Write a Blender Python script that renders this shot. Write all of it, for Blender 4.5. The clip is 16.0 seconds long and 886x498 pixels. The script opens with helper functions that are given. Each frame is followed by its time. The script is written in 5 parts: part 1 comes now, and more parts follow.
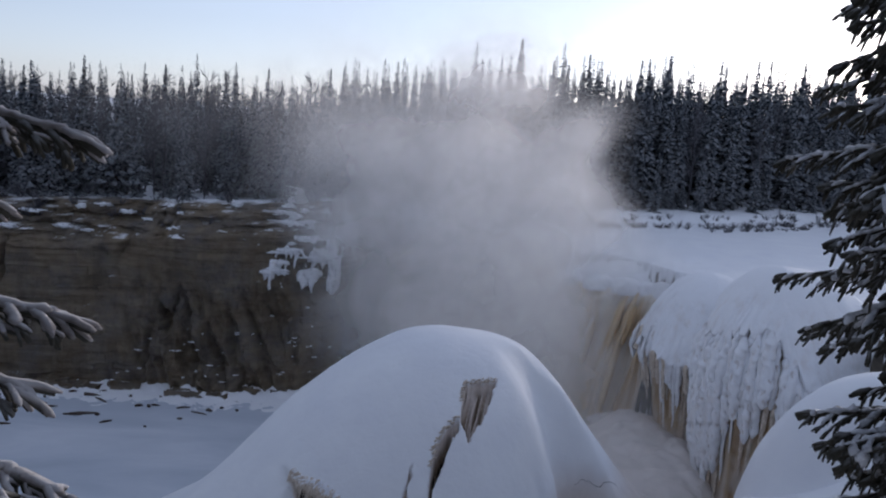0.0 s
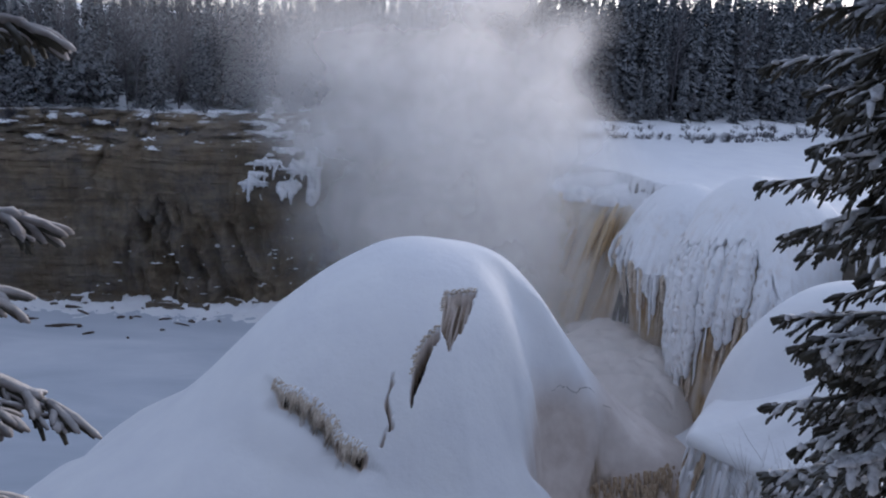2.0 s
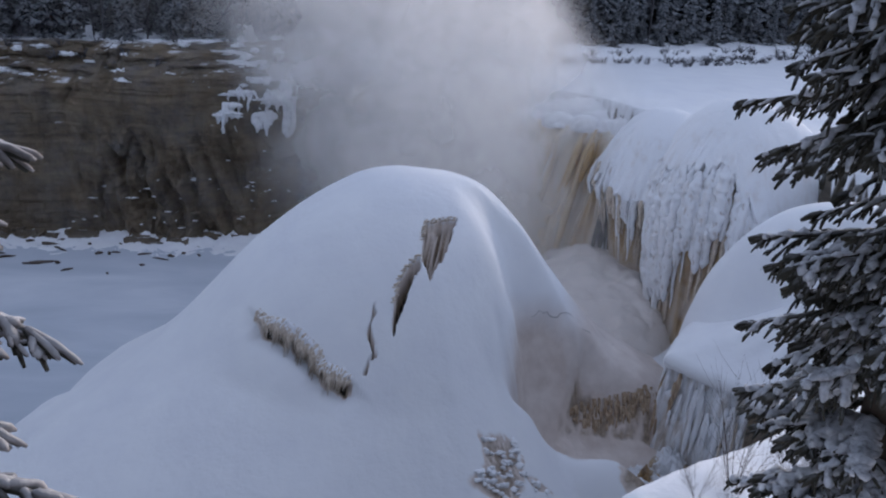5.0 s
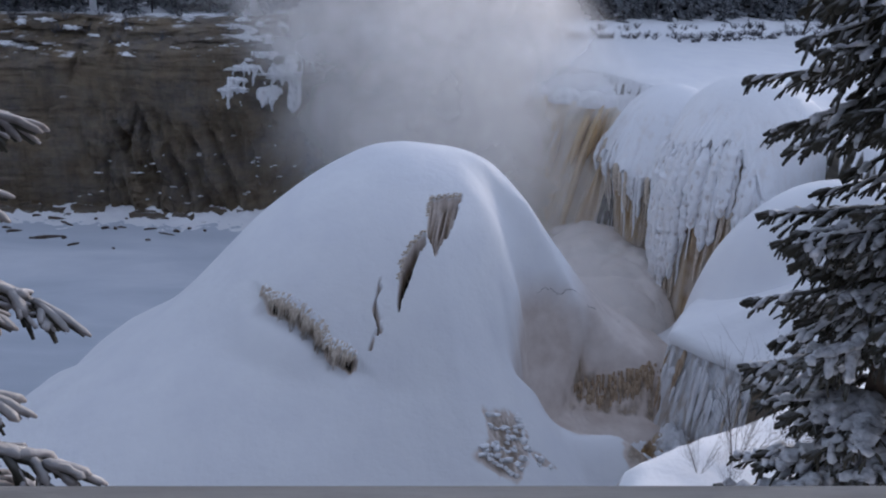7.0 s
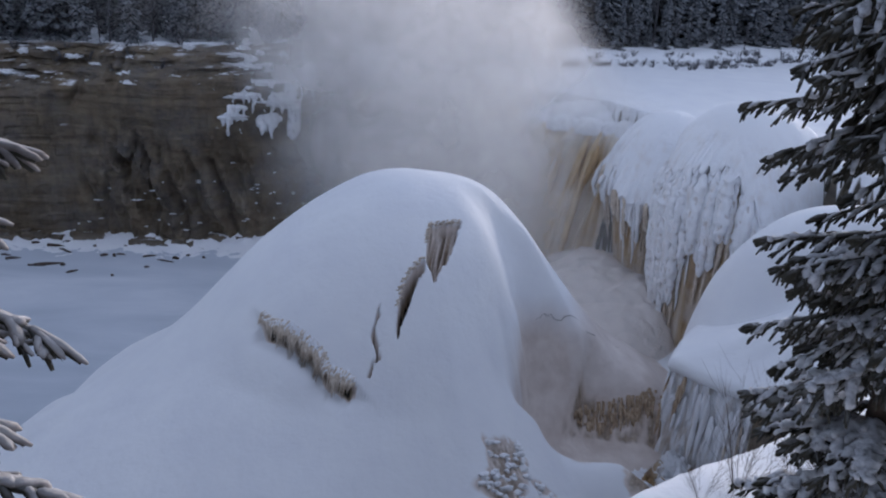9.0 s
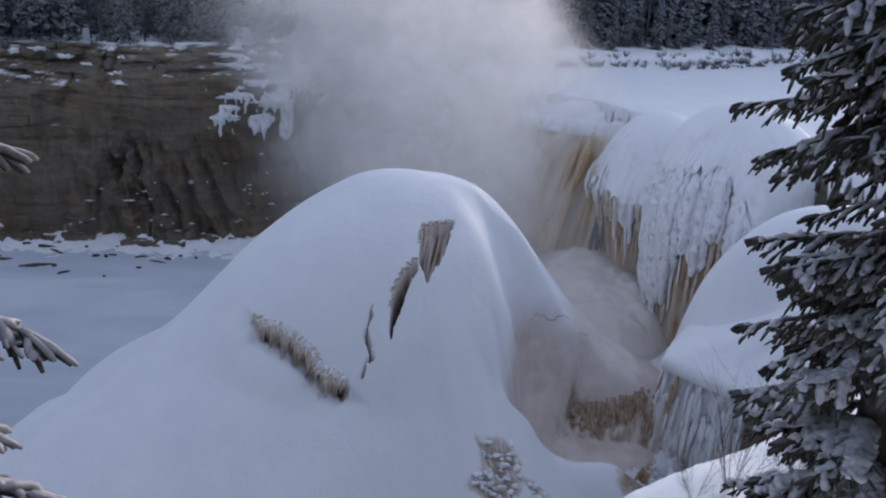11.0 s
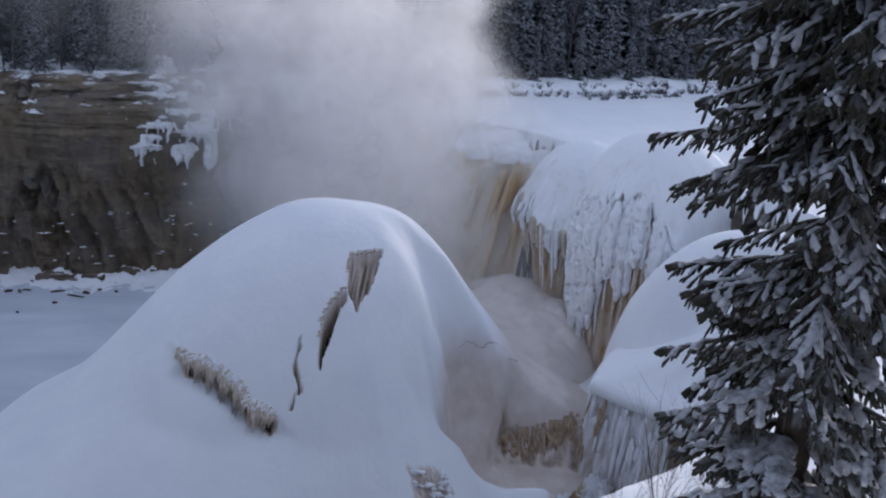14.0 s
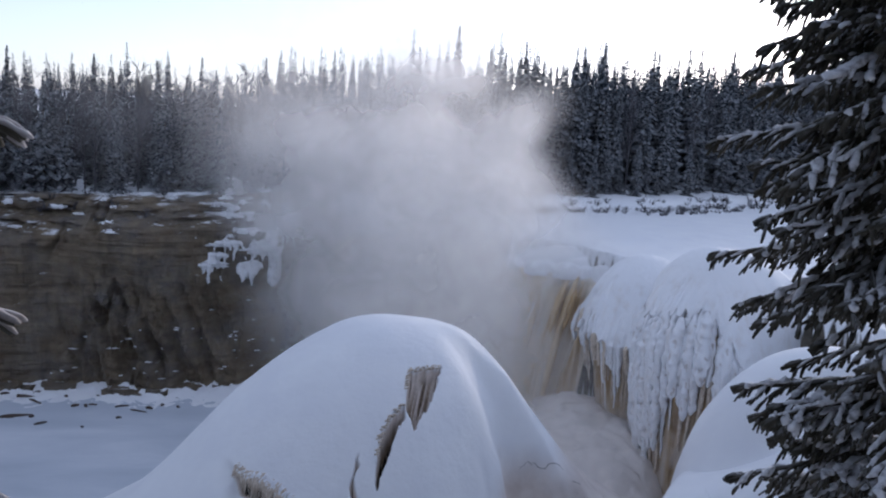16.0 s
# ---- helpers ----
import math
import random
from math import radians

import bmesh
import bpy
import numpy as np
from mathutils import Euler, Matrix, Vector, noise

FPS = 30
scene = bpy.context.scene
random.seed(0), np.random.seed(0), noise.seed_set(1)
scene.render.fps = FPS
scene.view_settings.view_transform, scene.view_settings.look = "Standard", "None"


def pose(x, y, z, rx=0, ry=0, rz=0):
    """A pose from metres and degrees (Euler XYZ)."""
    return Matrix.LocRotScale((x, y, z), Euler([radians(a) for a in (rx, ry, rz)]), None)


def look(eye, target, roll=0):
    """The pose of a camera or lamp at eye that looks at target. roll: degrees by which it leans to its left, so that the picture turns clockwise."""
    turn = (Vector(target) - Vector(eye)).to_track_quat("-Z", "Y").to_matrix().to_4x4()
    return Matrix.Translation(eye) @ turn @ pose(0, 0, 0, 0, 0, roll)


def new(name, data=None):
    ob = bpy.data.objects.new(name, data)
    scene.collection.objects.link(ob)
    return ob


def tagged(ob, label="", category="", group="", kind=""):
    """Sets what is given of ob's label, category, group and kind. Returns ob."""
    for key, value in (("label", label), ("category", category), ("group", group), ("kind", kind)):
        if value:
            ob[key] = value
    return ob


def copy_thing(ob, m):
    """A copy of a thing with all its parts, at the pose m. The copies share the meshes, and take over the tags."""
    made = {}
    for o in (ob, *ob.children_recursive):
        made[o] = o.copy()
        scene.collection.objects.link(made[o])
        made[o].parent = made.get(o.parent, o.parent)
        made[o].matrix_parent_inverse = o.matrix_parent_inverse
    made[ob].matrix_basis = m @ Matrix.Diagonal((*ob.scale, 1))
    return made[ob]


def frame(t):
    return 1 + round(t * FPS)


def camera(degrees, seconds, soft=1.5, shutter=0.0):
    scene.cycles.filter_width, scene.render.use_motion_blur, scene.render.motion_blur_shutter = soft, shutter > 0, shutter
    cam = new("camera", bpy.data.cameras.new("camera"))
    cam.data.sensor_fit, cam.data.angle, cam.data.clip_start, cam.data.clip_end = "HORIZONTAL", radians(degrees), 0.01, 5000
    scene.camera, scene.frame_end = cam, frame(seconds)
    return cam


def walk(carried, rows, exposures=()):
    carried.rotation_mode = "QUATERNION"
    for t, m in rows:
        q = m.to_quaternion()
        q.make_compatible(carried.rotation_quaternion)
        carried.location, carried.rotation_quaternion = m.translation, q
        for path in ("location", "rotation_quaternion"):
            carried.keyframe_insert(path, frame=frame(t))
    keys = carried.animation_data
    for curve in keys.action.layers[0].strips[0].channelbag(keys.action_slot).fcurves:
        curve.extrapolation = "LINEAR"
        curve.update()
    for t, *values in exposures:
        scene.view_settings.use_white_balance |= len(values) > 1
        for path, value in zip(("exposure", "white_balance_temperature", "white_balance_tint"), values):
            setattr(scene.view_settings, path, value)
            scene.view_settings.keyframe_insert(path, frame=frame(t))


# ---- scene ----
cam = camera(56.88, 16.0, soft=2.1)


def aimed(x, y, z, yaw, pitch, roll):
    a, p = radians(yaw), radians(pitch)
    eye = Vector((x, y, z))
    return look(eye, eye + Vector((-math.sin(a) * math.cos(p), math.cos(a) * math.cos(p), math.sin(p))), roll)


# seconds, place, yaw to the left, pitch, roll
PATH = [
    (0, 0.000, 0.004, 26.992, 0.00, -9.00, 4.00),
    (0.5, -0.000, 0.012, 26.984, -0.22, -10.45, 3.98),
    (1, -0.001, 0.023, 26.974, -1.26, -12.10, 4.11),
    (1.5, 0.000, 0.038, 26.961, -1.59, -13.60, 4.27),
    (2, 0.001, 0.053, 26.949, -1.85, -15.06, 4.22),
    (2.5, 0.003, 0.065, 26.939, -2.07, -16.33, 3.95),
    (3, 0.006, 0.072, 26.930, -2.46, -17.15, 3.83),
    (3.5, 0.004, 0.074, 26.917, -3.11, -17.76, 3.65),
    (4, 0.002, 0.073, 26.907, -3.85, -18.25, 3.41),
    (6.5, 0.000, 0.072, 26.899, -3.33, -21.66, 4.16),
    (7, -0.003, 0.070, 26.895, -3.42, -21.55, 3.83),
    (7.5, -0.005, 0.069, 26.892, -3.48, -21.01, 3.75),
    (8, 0.000, 0.068, 26.895, -3.36, -20.15, 3.66),
    (8.5, 0.001, 0.068, 26.896, -3.34, -19.72, 3.69),
    (11, 0.006, 0.068, 26.900, -3.88, -19.65, 3.80),
    (11.5, 0.007, 0.068, 26.901, -4.71, -19.55, 3.75),
    (12, 0.007, 0.068, 26.902, -5.50, -19.50, 3.80),
    (12.5, 0.008, 0.068, 26.903, -6.36, -19.32, 4.01),
    (13, 0.009, 0.068, 26.904, -7.93, -19.05, 3.94),
    (13.5, 0.010, 0.068, 26.905, -9.28, -18.73, 4.21),
    (14, 0.011, 0.058, 26.916, -8.96, -17.32, 4.54),
    (14.5, 0.012, 0.049, 26.927, -7.85, -14.82, 4.46),
    (15, 0.013, 0.039, 26.938, -6.84, -12.96, 3.92),
    (15.5, 0.014, 0.030, 26.949, -5.55, -11.14, 3.50),
    (16, 0.015, 0.020, 26.960, -4.16, -9.54, 3.36),
]
walk(cam, [(row[0], aimed(*row[1:])) for row in PATH], [(0, 0.58, 5640, 18), (0.8, 0.78, 5620, 18), (1.5, 0.94, 5600, 18), (3.5, 1.02, 5640, 18), (7, 1.02, 5660, 18), (13, 1.02, 5660, 18), (14.5, 1.09, 5640, 18), (16, 1.02, 5600, 18)])

# ---- light: a winter morning, the sun low behind the woods across the river ----
SUN_AZIMUTH, SUN_ELEVATION = 36.0, 8.0
world = bpy.data.worlds.new("winter_sky")
scene.world = world
world.use_nodes = True
wn = world.node_tree.nodes
sky = wn.new("ShaderNodeTexSky")
sky.sky_type, sky.sun_disc = "NISHITA", False
sky.sun_elevation, sky.sun_rotation = radians(SUN_ELEVATION), radians(SUN_AZIMUTH)
sky.air_density, sky.dust_density, sky.ozone_density = 0.8, 0.6, 1.4
wn["Background"].inputs["Strength"].default_value = 0.15
haze = wn.new("ShaderNodeHueSaturation")          # thin ice haze takes the edge off the sky's colours
haze.inputs["Saturation"].default_value = 0.55
world.node_tree.links.new(sky.outputs[0], haze.inputs["Color"])
veil = wn.new("ShaderNodeMix")                     # a thin, even layer of high cloud
veil.data_type = "RGBA"
veil.inputs[0].default_value = 0.45
veil.inputs[7].default_value = (1.9, 2.05, 2.25, 1)
world.node_tree.links.new(haze.outputs[0], veil.inputs[6])
world.node_tree.links.new(veil.outputs[2], wn["Background"].inputs["Color"])
sun = new("sun", bpy.data.lights.new("sun", "SUN"))
sun.data.energy, sun.data.angle, sun.data.color = 1.4, radians(14), (1.0, 0.86, 0.68)
_a, _e = radians(SUN_AZIMUTH), radians(SUN_ELEVATION)
sun.matrix_world = look((0, 0, 80), (-math.sin(_a) * math.cos(_e), -math.cos(_a) * math.cos(_e), 80 - math.sin(_e)))
scene.cycles.transparent_max_bounces = 32


# ---- materials ----
class Mat:
    """A small builder for node materials."""

    def __init__(self, name, rough=0.8, bump=0.3):
        self.m = bpy.data.materials.new(name)
        self.m.use_nodes = True
        self.n, self.l = self.m.node_tree.nodes, self.m.node_tree.links
        self.p = self.n["Principled BSDF"]
        self.p.inputs["Roughness"].default_value = rough
        self.p.inputs["Specular IOR Level"].default_value = 0.25
        self.co = self.n.new("ShaderNodeTexCoord").outputs["Object"]
        self.bump = bump

    def link(self, a, b):
        self.l.new(a, b)
        return b

    def scaled(self, s):
        v = self.n.new("ShaderNodeMapping")
        v.inputs["Scale"].default_value = s if hasattr(s, "__len__") else (s, s, s)
        self.link(self.co, v.inputs["Vector"])
        return v.outputs[0]

    def noise(self, scale, detail=4, rough=0.6, distort=0.0):
        t = self.n.new("ShaderNodeTexNoise")
        t.inputs["Scale"].default_value = 1.0
        t.inputs["Detail"].default_value, t.inputs["Roughness"].default_value = detail, rough
        t.inputs["Distortion"].default_value = distort
        self.link(self.scaled(scale), t.inputs["Vector"])
        return t.outputs["Fac"]

    def ramp(self, fac, *stops):
        r = self.n.new("ShaderNodeValToRGB")
        while len(r.color_ramp.elements) < len(stops):
            r.color_ramp.elements.new(0.5)
        for e, (pos, col) in zip(r.color_ramp.elements, stops):
            e.position = pos
            e.color = (*col, 1) if hasattr(col, "__len__") else (col, col, col, 1)
        self.link(fac, r.inputs["Fac"])
        return r.outputs["Color"]

    def math(self, op, a, b=0.0, c=None):
        t = self.n.new("ShaderNodeMath")
        t.operation = op
        for i, v in enumerate((a, b) if c is None else (a, b, c)):
            if isinstance(v, (int, float)):
                t.inputs[i].default_value = v
            else:
                self.link(v, t.inputs[i])
        return t.outputs[0]

    def mix(self, fac, a, b):
        t = self.n.new("ShaderNodeMix")
        t.data_type = "RGBA"
        for i, v in ((0, fac), (6, a), (7, b)):
            if isinstance(v, (int, float)):
                t.inputs[i].default_value = v
            elif isinstance(v, tuple):
                t.inputs[i].default_value = (*v, 1)
            else:
                self.link(v, t.inputs[i])
        return t.outputs[2]

    def up(self):
        g = self.n.new("ShaderNodeNewGeometry")
        s = self.n.new("ShaderNodeSeparateXYZ")
        self.link(g.outputs["Normal"], s.inputs[0])
        return s.outputs["Z"]

    def done(self, colour, height=None, distance=0.05):
        if isinstance(colour, tuple):
            self.p.inputs["Base Color"].default_value = (*colour, 1)
        else:
            self.link(colour, self.p.inputs["Base Color"])
        if height is not None:
            b = self.n.new("ShaderNodeBump")
            b.inputs["Strength"].default_value, b.inputs["Distance"].default_value = self.bump, distance
            self.link(height, b.inputs["Height"])
            self.link(b.outputs[0], self.p.inputs["Normal"])
        return self.m


SNOW = (0.87, 0.88, 0.90)


def snow_material():
    k = Mat("snow", 0.75, 0.25)
    big, fine = k.noise(0.35, 3), k.noise(9.0, 5)
    col = k.ramp(big, (0.3, (0.83, 0.84, 0.87)), (0.7, (0.89, 0.90, 0.91)))
    return k.done(col, k.math("ADD", k.math("MULTIPLY", k.noise(1.2, 3), 2.0), k.math("MULTIPLY", fine, 0.25)), 0.12)


def river_material():
    """Grey river ice under a thin, wind-packed skin of snow."""
    k = Mat("river_ice", 0.6, 0.2)
    drift = k.noise((0.05, 0.16, 0.1), 5, 0.6, 0.6)
    col = k.ramp(drift, (0.30, (0.46, 0.51, 0.57)), (0.52, (0.57, 0.61, 0.67)), (0.72, (0.70, 0.73, 0.78)))
    return k.done(col, k.math("ADD", k.noise(0.5, 4), k.math("MULTIPLY", k.noise(8.0, 4), 0.2)), 0.1)


def rock_material():
    k = Mat("limestone", 0.9, 0.8)
    strata = k.noise((0.11, 0.11, 0.9), 5, 0.65)
    patch = k.noise(0.28, 4)
    stone = k.mix(k.ramp(patch, (0.42, 0.0), (0.66, 1.0)), k.ramp(strata, (0.3, (0.080, 0.060, 0.042)), (0.7, (0.205, 0.155, 0.100))),
                  k.ramp(strata, (0.3, (0.10, 0.09, 0.085)), (0.7, (0.18, 0.16, 0.14))))
    streak = k.ramp(k.noise((0.9, 0.9, 0.12), 4), (0.46, 0.0), (0.66, 1.0))
    stone = k.mix(k.math("MULTIPLY", k.ramp(k.noise((0.9, 0.9, 1.6), 5, 0.7), (0.40, 0.0), (0.62, 1.0)), 0.55), stone, (0.23, 0.185, 0.125))
    stone = k.mix(k.math("MULTIPLY", streak, 0.35), stone, (0.05, 0.045, 0.04))
    lies = k.math("MULTIPLY", k.math("SUBTRACT", k.up(), 0.82), 4.0)
    lies = k.math("ADD", lies, k.math("MULTIPLY", k.math("SUBTRACT", k.noise((0.35, 0.35, 0.8), 5, 0.65), 0.60), 5.0))
    lies = k.ramp(lies, (0.1, 0.0), (0.75, 1.0))
    h = k.math("ADD", k.noise((0.7, 0.7, 1.5), 6, 0.7), k.math("MULTIPLY", k.noise(3.5, 5), 0.5))
    return k.done(k.mix(k.math("MULTIPLY", lies, 0.85), stone, SNOW), h, 0.25)


def ground_material():
    """Snow on all that lies, bare dark rock where the gorge's walls are too steep for it."""
    k = Mat("snowy_ground", 0.8, 0.25)
    snow = k.ramp(k.noise(0.35, 3), (0.3, (0.83, 0.84, 0.87)), (0.7, (0.89, 0.90, 0.91)))
    # dark rock on the unseen near wall is added to cut bounced light
    rock = k.ramp(k.noise((0.4, 0.4, 1.4), 5), (0.3, (0.06, 0.052, 0.044)), (0.7, (0.15, 0.13, 0.10)))
    steep = k.math("ADD", k.up(), k.math("MULTIPLY", k.math("SUBTRACT", k.noise(0.5, 4), 0.5), 0.25))
    h = k.math("ADD", k.math("MULTIPLY", k.noise(1.2, 3), 2.0), k.math("MULTIPLY", k.noise(9.0, 5), 0.25))
    return k.done(k.mix(k.ramp(steep, (0.36, 0.0), (0.50, 1.0)), rock, snow), h, 0.12)


def ice_material(name, tan, amount, white=SNOW):
    """Frozen fall water: white rime over water stained by the bog."""
    k = Mat(name, 0.45, 0.7)
    runs = k.noise((1.3, 1.3, 0.16), 5, 0.65, 0.6)
    col = k.ramp(runs, (0.5 - amount * 0.5, white), (0.62 - amount * 0.3, (0.62, 0.57, 0.52)), (0.8, tan))
    lies = k.ramp(k.math("ADD", k.up(), k.math("MULTIPLY", k.noise(1.5, 4), 0.6)), (0.55, 0.0), (0.85, 1.0))
    h = k.math("ADD", k.noise((2.2, 2.2, 0.35), 5, 0.7), k.math("MULTIPLY", k.noise(6.0, 4), 0.5))
    return k.done(k.mix(lies, col, white), h, 0.3)


def fall_material():
    """Tea-coloured water and ice in long vertical runs."""
    k = Mat("stained_ice", 0.4, 0.7)
    runs = k.noise((1.1, 1.1, 0.10), 5, 0.6, 0.4)
    col = k.ramp(runs, (0.30, (0.66, 0.60, 0.52)), (0.45, (0.55, 0.42, 0.26)), (0.58, (0.38, 0.25, 0.12)), (0.72, (0.17, 0.10, 0.05)))
    col = k.mix(k.ramp(k.noise(0.25, 3), (0.45, 0.0), (0.65, 0.6)), col, (0.60, 0.56, 0.52))
    return k.done(col, k.noise((2.2, 2.2, 0.25), 5, 0.7), 0.3)


def needle_material(name, dark, light, snow):
    k = Mat(name, 0.8, 0.5)
    col = k.ramp(k.noise(6.0, 3), (0.3, dark), (0.7, light))
    if snow > 0:
        lies = k.math("ADD", k.up(), k.math("MULTIPLY", k.math("SUBTRACT", k.noise(2.4, 4), 0.5), 3.4))
        col = k.mix(k.math("MULTIPLY", k.ramp(lies, (0.35, 0.0), (0.8, 1.0)), snow), col, SNOW)
    return k.done(col, k.noise(25.0, 4), 0.02)


def wood_material(name, dark, light, stretch=(12.0, 12.0, 1.5)):
    k = Mat(name, 0.85, 0.6)
    return k.done(k.ramp(k.noise(stretch, 5), (0.3, dark), (0.7, light)), k.noise(stretch, 6), 0.02)


def steam_material():
    """Thin vapour: the thickness follows where in the plume a point lies."""
    k = Mat("steam")
    m = k.m
    k.n.remove(k.p)
    att = k.n.new("ShaderNodeAttribute")
    att.attribute_name = "thickness"
    billow, wisp = k.noise(0.13, 4, 0.5), k.noise((0.36, 0.36, 0.30), 4, 0.55)
    uneven = k.math("ADD", k.math("MULTIPLY", k.math("SUBTRACT", billow, 0.5), 1.9), k.math("MULTIPLY", k.math("SUBTRACT", wisp, 0.5), 0.9))
    a = k.math("ADD", att.outputs["Fac"], k.math("MULTIPLY", uneven, k.math("POWER", att.outputs["Fac"], 0.6)))
    a = k.math("MULTIPLY", k.math("MAXIMUM", a, 0.0), -STEAM_DENSITY)
    a = k.math("SUBTRACT", 1.0, k.math("EXPONENT", a))
    d, tl, ad, tr, mx = (k.n.new("ShaderNode" + s) for s in ("BsdfDiffuse", "BsdfTranslucent", "MixShader", "BsdfTransparent", "MixShader"))
    d.inputs["Color"].default_value = tl.inputs["Color"].default_value = (0.99, 0.965, 0.935, 1)
    k.link(d.outputs[0], ad.inputs[1]), k.link(tl.outputs[0], ad.inputs[2])
    ad.inputs[0].default_value = 0.9
    nm = k.n.new("ShaderNodeCombineXYZ")     # vapour scatters alike whichever way a veil is turned; tilt added to brighten it
    nm.inputs[1].default_value, nm.inputs[2].default_value = -0.70, -0.71
    k.link(nm.outputs[0], d.inputs["Normal"]), k.link(nm.outputs[0], tl.inputs["Normal"])
    k.link(a, mx.inputs[0]), k.link(tr.outputs[0], mx.inputs[1]), k.link(ad.outputs[0], mx.inputs[2])
    k.link(mx.outputs[0], k.n["Material Output"].inputs["Surface"])
    return m


STEAM_DENSITY = 0.62
M_SNOW, M_ROCK = snow_material(), rock_material()
M_ICE = ice_material("rimed_ice", (0.42, 0.30, 0.19), 0.06)
M_BROWN = fall_material()
M_FOREST = needle_material("far_needles", (0.014, 0.020, 0.030), (0.040, 0.052, 0.066), 0.25)
M_TWIG = needle_material("bare_twigs", (0.06, 0.058, 0.066), (0.12, 0.118, 0.13), 0.18)
M_BARK = wood_material("bark", (0.05, 0.038, 0.03), (0.13, 0.10, 0.08))
M_NEEDLE = needle_material("near_needles", (0.030, 0.030, 0.024), (0.075, 0.068, 0.052), 0.12)
M_RAIL = wood_material("weathered_wood", (0.22, 0.20, 0.18), (0.38, 0.35, 0.32), (1.5, 14.0, 14.0))
M_STEAM = steam_material()
M_RIVER = river_material()


# ---- helpers of this place ----
def mesh_object(name, verts, faces, material, parent=None, smooth=True):
    me = bpy.data.meshes.new(name)
    me.from_pydata([tuple(v) for v in verts], [], faces)
    me.update()
    if smooth:
        me.polygons.foreach_set("use_smooth", [True] * len(me.polygons))
    me.materials.append(material)
    ob = new(name, me)
    if parent is not None:
        ob.parent = parent
    return ob


def part(name, bm, material, parent, label="", smooth=True):
    me = bpy.data.meshes.new(name)
    bm.to_mesh(me)
    bm.free()
    if smooth:
        me.polygons.foreach_set("use_smooth", [True] * len(me.polygons))
    me.materials.append(material)
    ob = new(name, me)
    ob.parent = parent
    return tagged(ob, label) if label else ob


def grid_faces(nu, nv, closed=False):
    """Faces of a grid of nu by nv points, counted v fastest; closed: u wraps round."""
    f = []
    for i in range(nu if closed else nu - 1):
        j = (i + 1) % nu
        for k in range(nv - 1):
            f.append((i * nv + k, j * nv + k, j * nv + k + 1, i * nv + k + 1))
    return f


def fbm(x, y, z=0.0, octaves=4, gain=0.5):
    """Layered noise, about -1 to 1, for arrays of points."""
    x, y, z = np.broadcast_arrays(np.asarray(x, float), np.asarray(y, float), np.asarray(z, float))
    out = np.zeros(x.shape)
    flat = out.ravel()
    for i, (a, b, c) in enumerate(zip(x.ravel(), y.ravel(), z.ravel())):
        v, s, g = 0.0, 1.0, 1.0
        for o in range(octaves):
            v += g * noise.noise((a * s, b * s, c * s + 7.3 * o))
            s, g = s * 2.03, g * gain
        flat[i] = v
    return out


def smooth_step(e0, e1, x):
    t = np.clip((x - e0) / (e1 - e0), 0, 1)
    return t * t * (3 - 2 * t)


def smooth_max(a, b, k):
    h = np.clip(0.5 + 0.5 * (a - b) / k, 0, 1)
    return b + (a - b) * h + k * h * (1 - h)


def along(points, x, y):
    """Distance from (x, y) to a polyline of (x, y, value...) and the values at the nearest place."""
    best = np.full(np.shape(x), 1e9)
    vals = [np.zeros(np.shape(x)) for _ in points[0][2:]]
    side = np.zeros(np.shape(x))
    for p, q in zip(points, points[1:]):
        dx, dy = q[0] - p[0], q[1] - p[1]
        t = np.clip(((x - p[0]) * dx + (y - p[1]) * dy) / (dx * dx + dy * dy), 0, 1)
        d = np.hypot(x - p[0] - t * dx, y - p[1] - t * dy)
        near = d < best
        best = np.where(near, d, best)
        side = np.where(near, np.sign(dx * (y - p[1]) - dy * (x - p[0])), side)
        for i in range(len(vals)):
            vals[i] = np.where(near, p[2 + i] + t * (q[2 + i] - p[2 + i]), vals[i])
    return best, side, vals


def tube(bm, path, radii, sides=7, wobble=0.0, seed=0):
    """A closed tapering tube along a path of vectors."""
    rings = []
    rnd = random.Random(seed)
    for i, (c, r) in enumerate(zip(path, radii)):
        a = Vector(path[min(i + 1, len(path) - 1)]) - Vector(path[max(i - 1, 0)])
        a = a.normalized() if a.length > 1e-6 else Vector((0, 0, 1))
        u = a.cross(Vector((0.31, 0.2, 0.93))).normalized()
        w = a.cross(u)
        rings.append([bm.verts.new(Vector(c) + (u * math.cos(t) + w * math.sin(t)) * r * (1 + wobble * rnd.uniform(-1, 1)))
                      for t in (math.tau * k / sides for k in range(sides))])
    for p, q in zip(rings, rings[1:]):
        for k in range(sides):
            bm.faces.new((p[k], p[(k + 1) % sides], q[(k + 1) % sides], q[k]))
    bm.faces.new(rings[0][::-1]), bm.faces.new(rings[-1])


# ---- the lie of the land ----
RIVER = 15.0      # upper river; the pool below the falls is 0
# the near bank downstream is out of view, brought in to block light
GORGE = [(-400, 80), (-60, 80), (-28, 80), (-12, 81.5), (-5, 90), (8, 83), (17.5, 76), (22.5, 66.5), (27.5, 56), (31, 46), (29, 34),
         (20, 25), (10.5, 18.5), (5.4, 15.3), (3.0, 9), (0, 4), (-7, 3.5), (-16, 9), (-30, 15), (-60, 22), (-400, 40)]


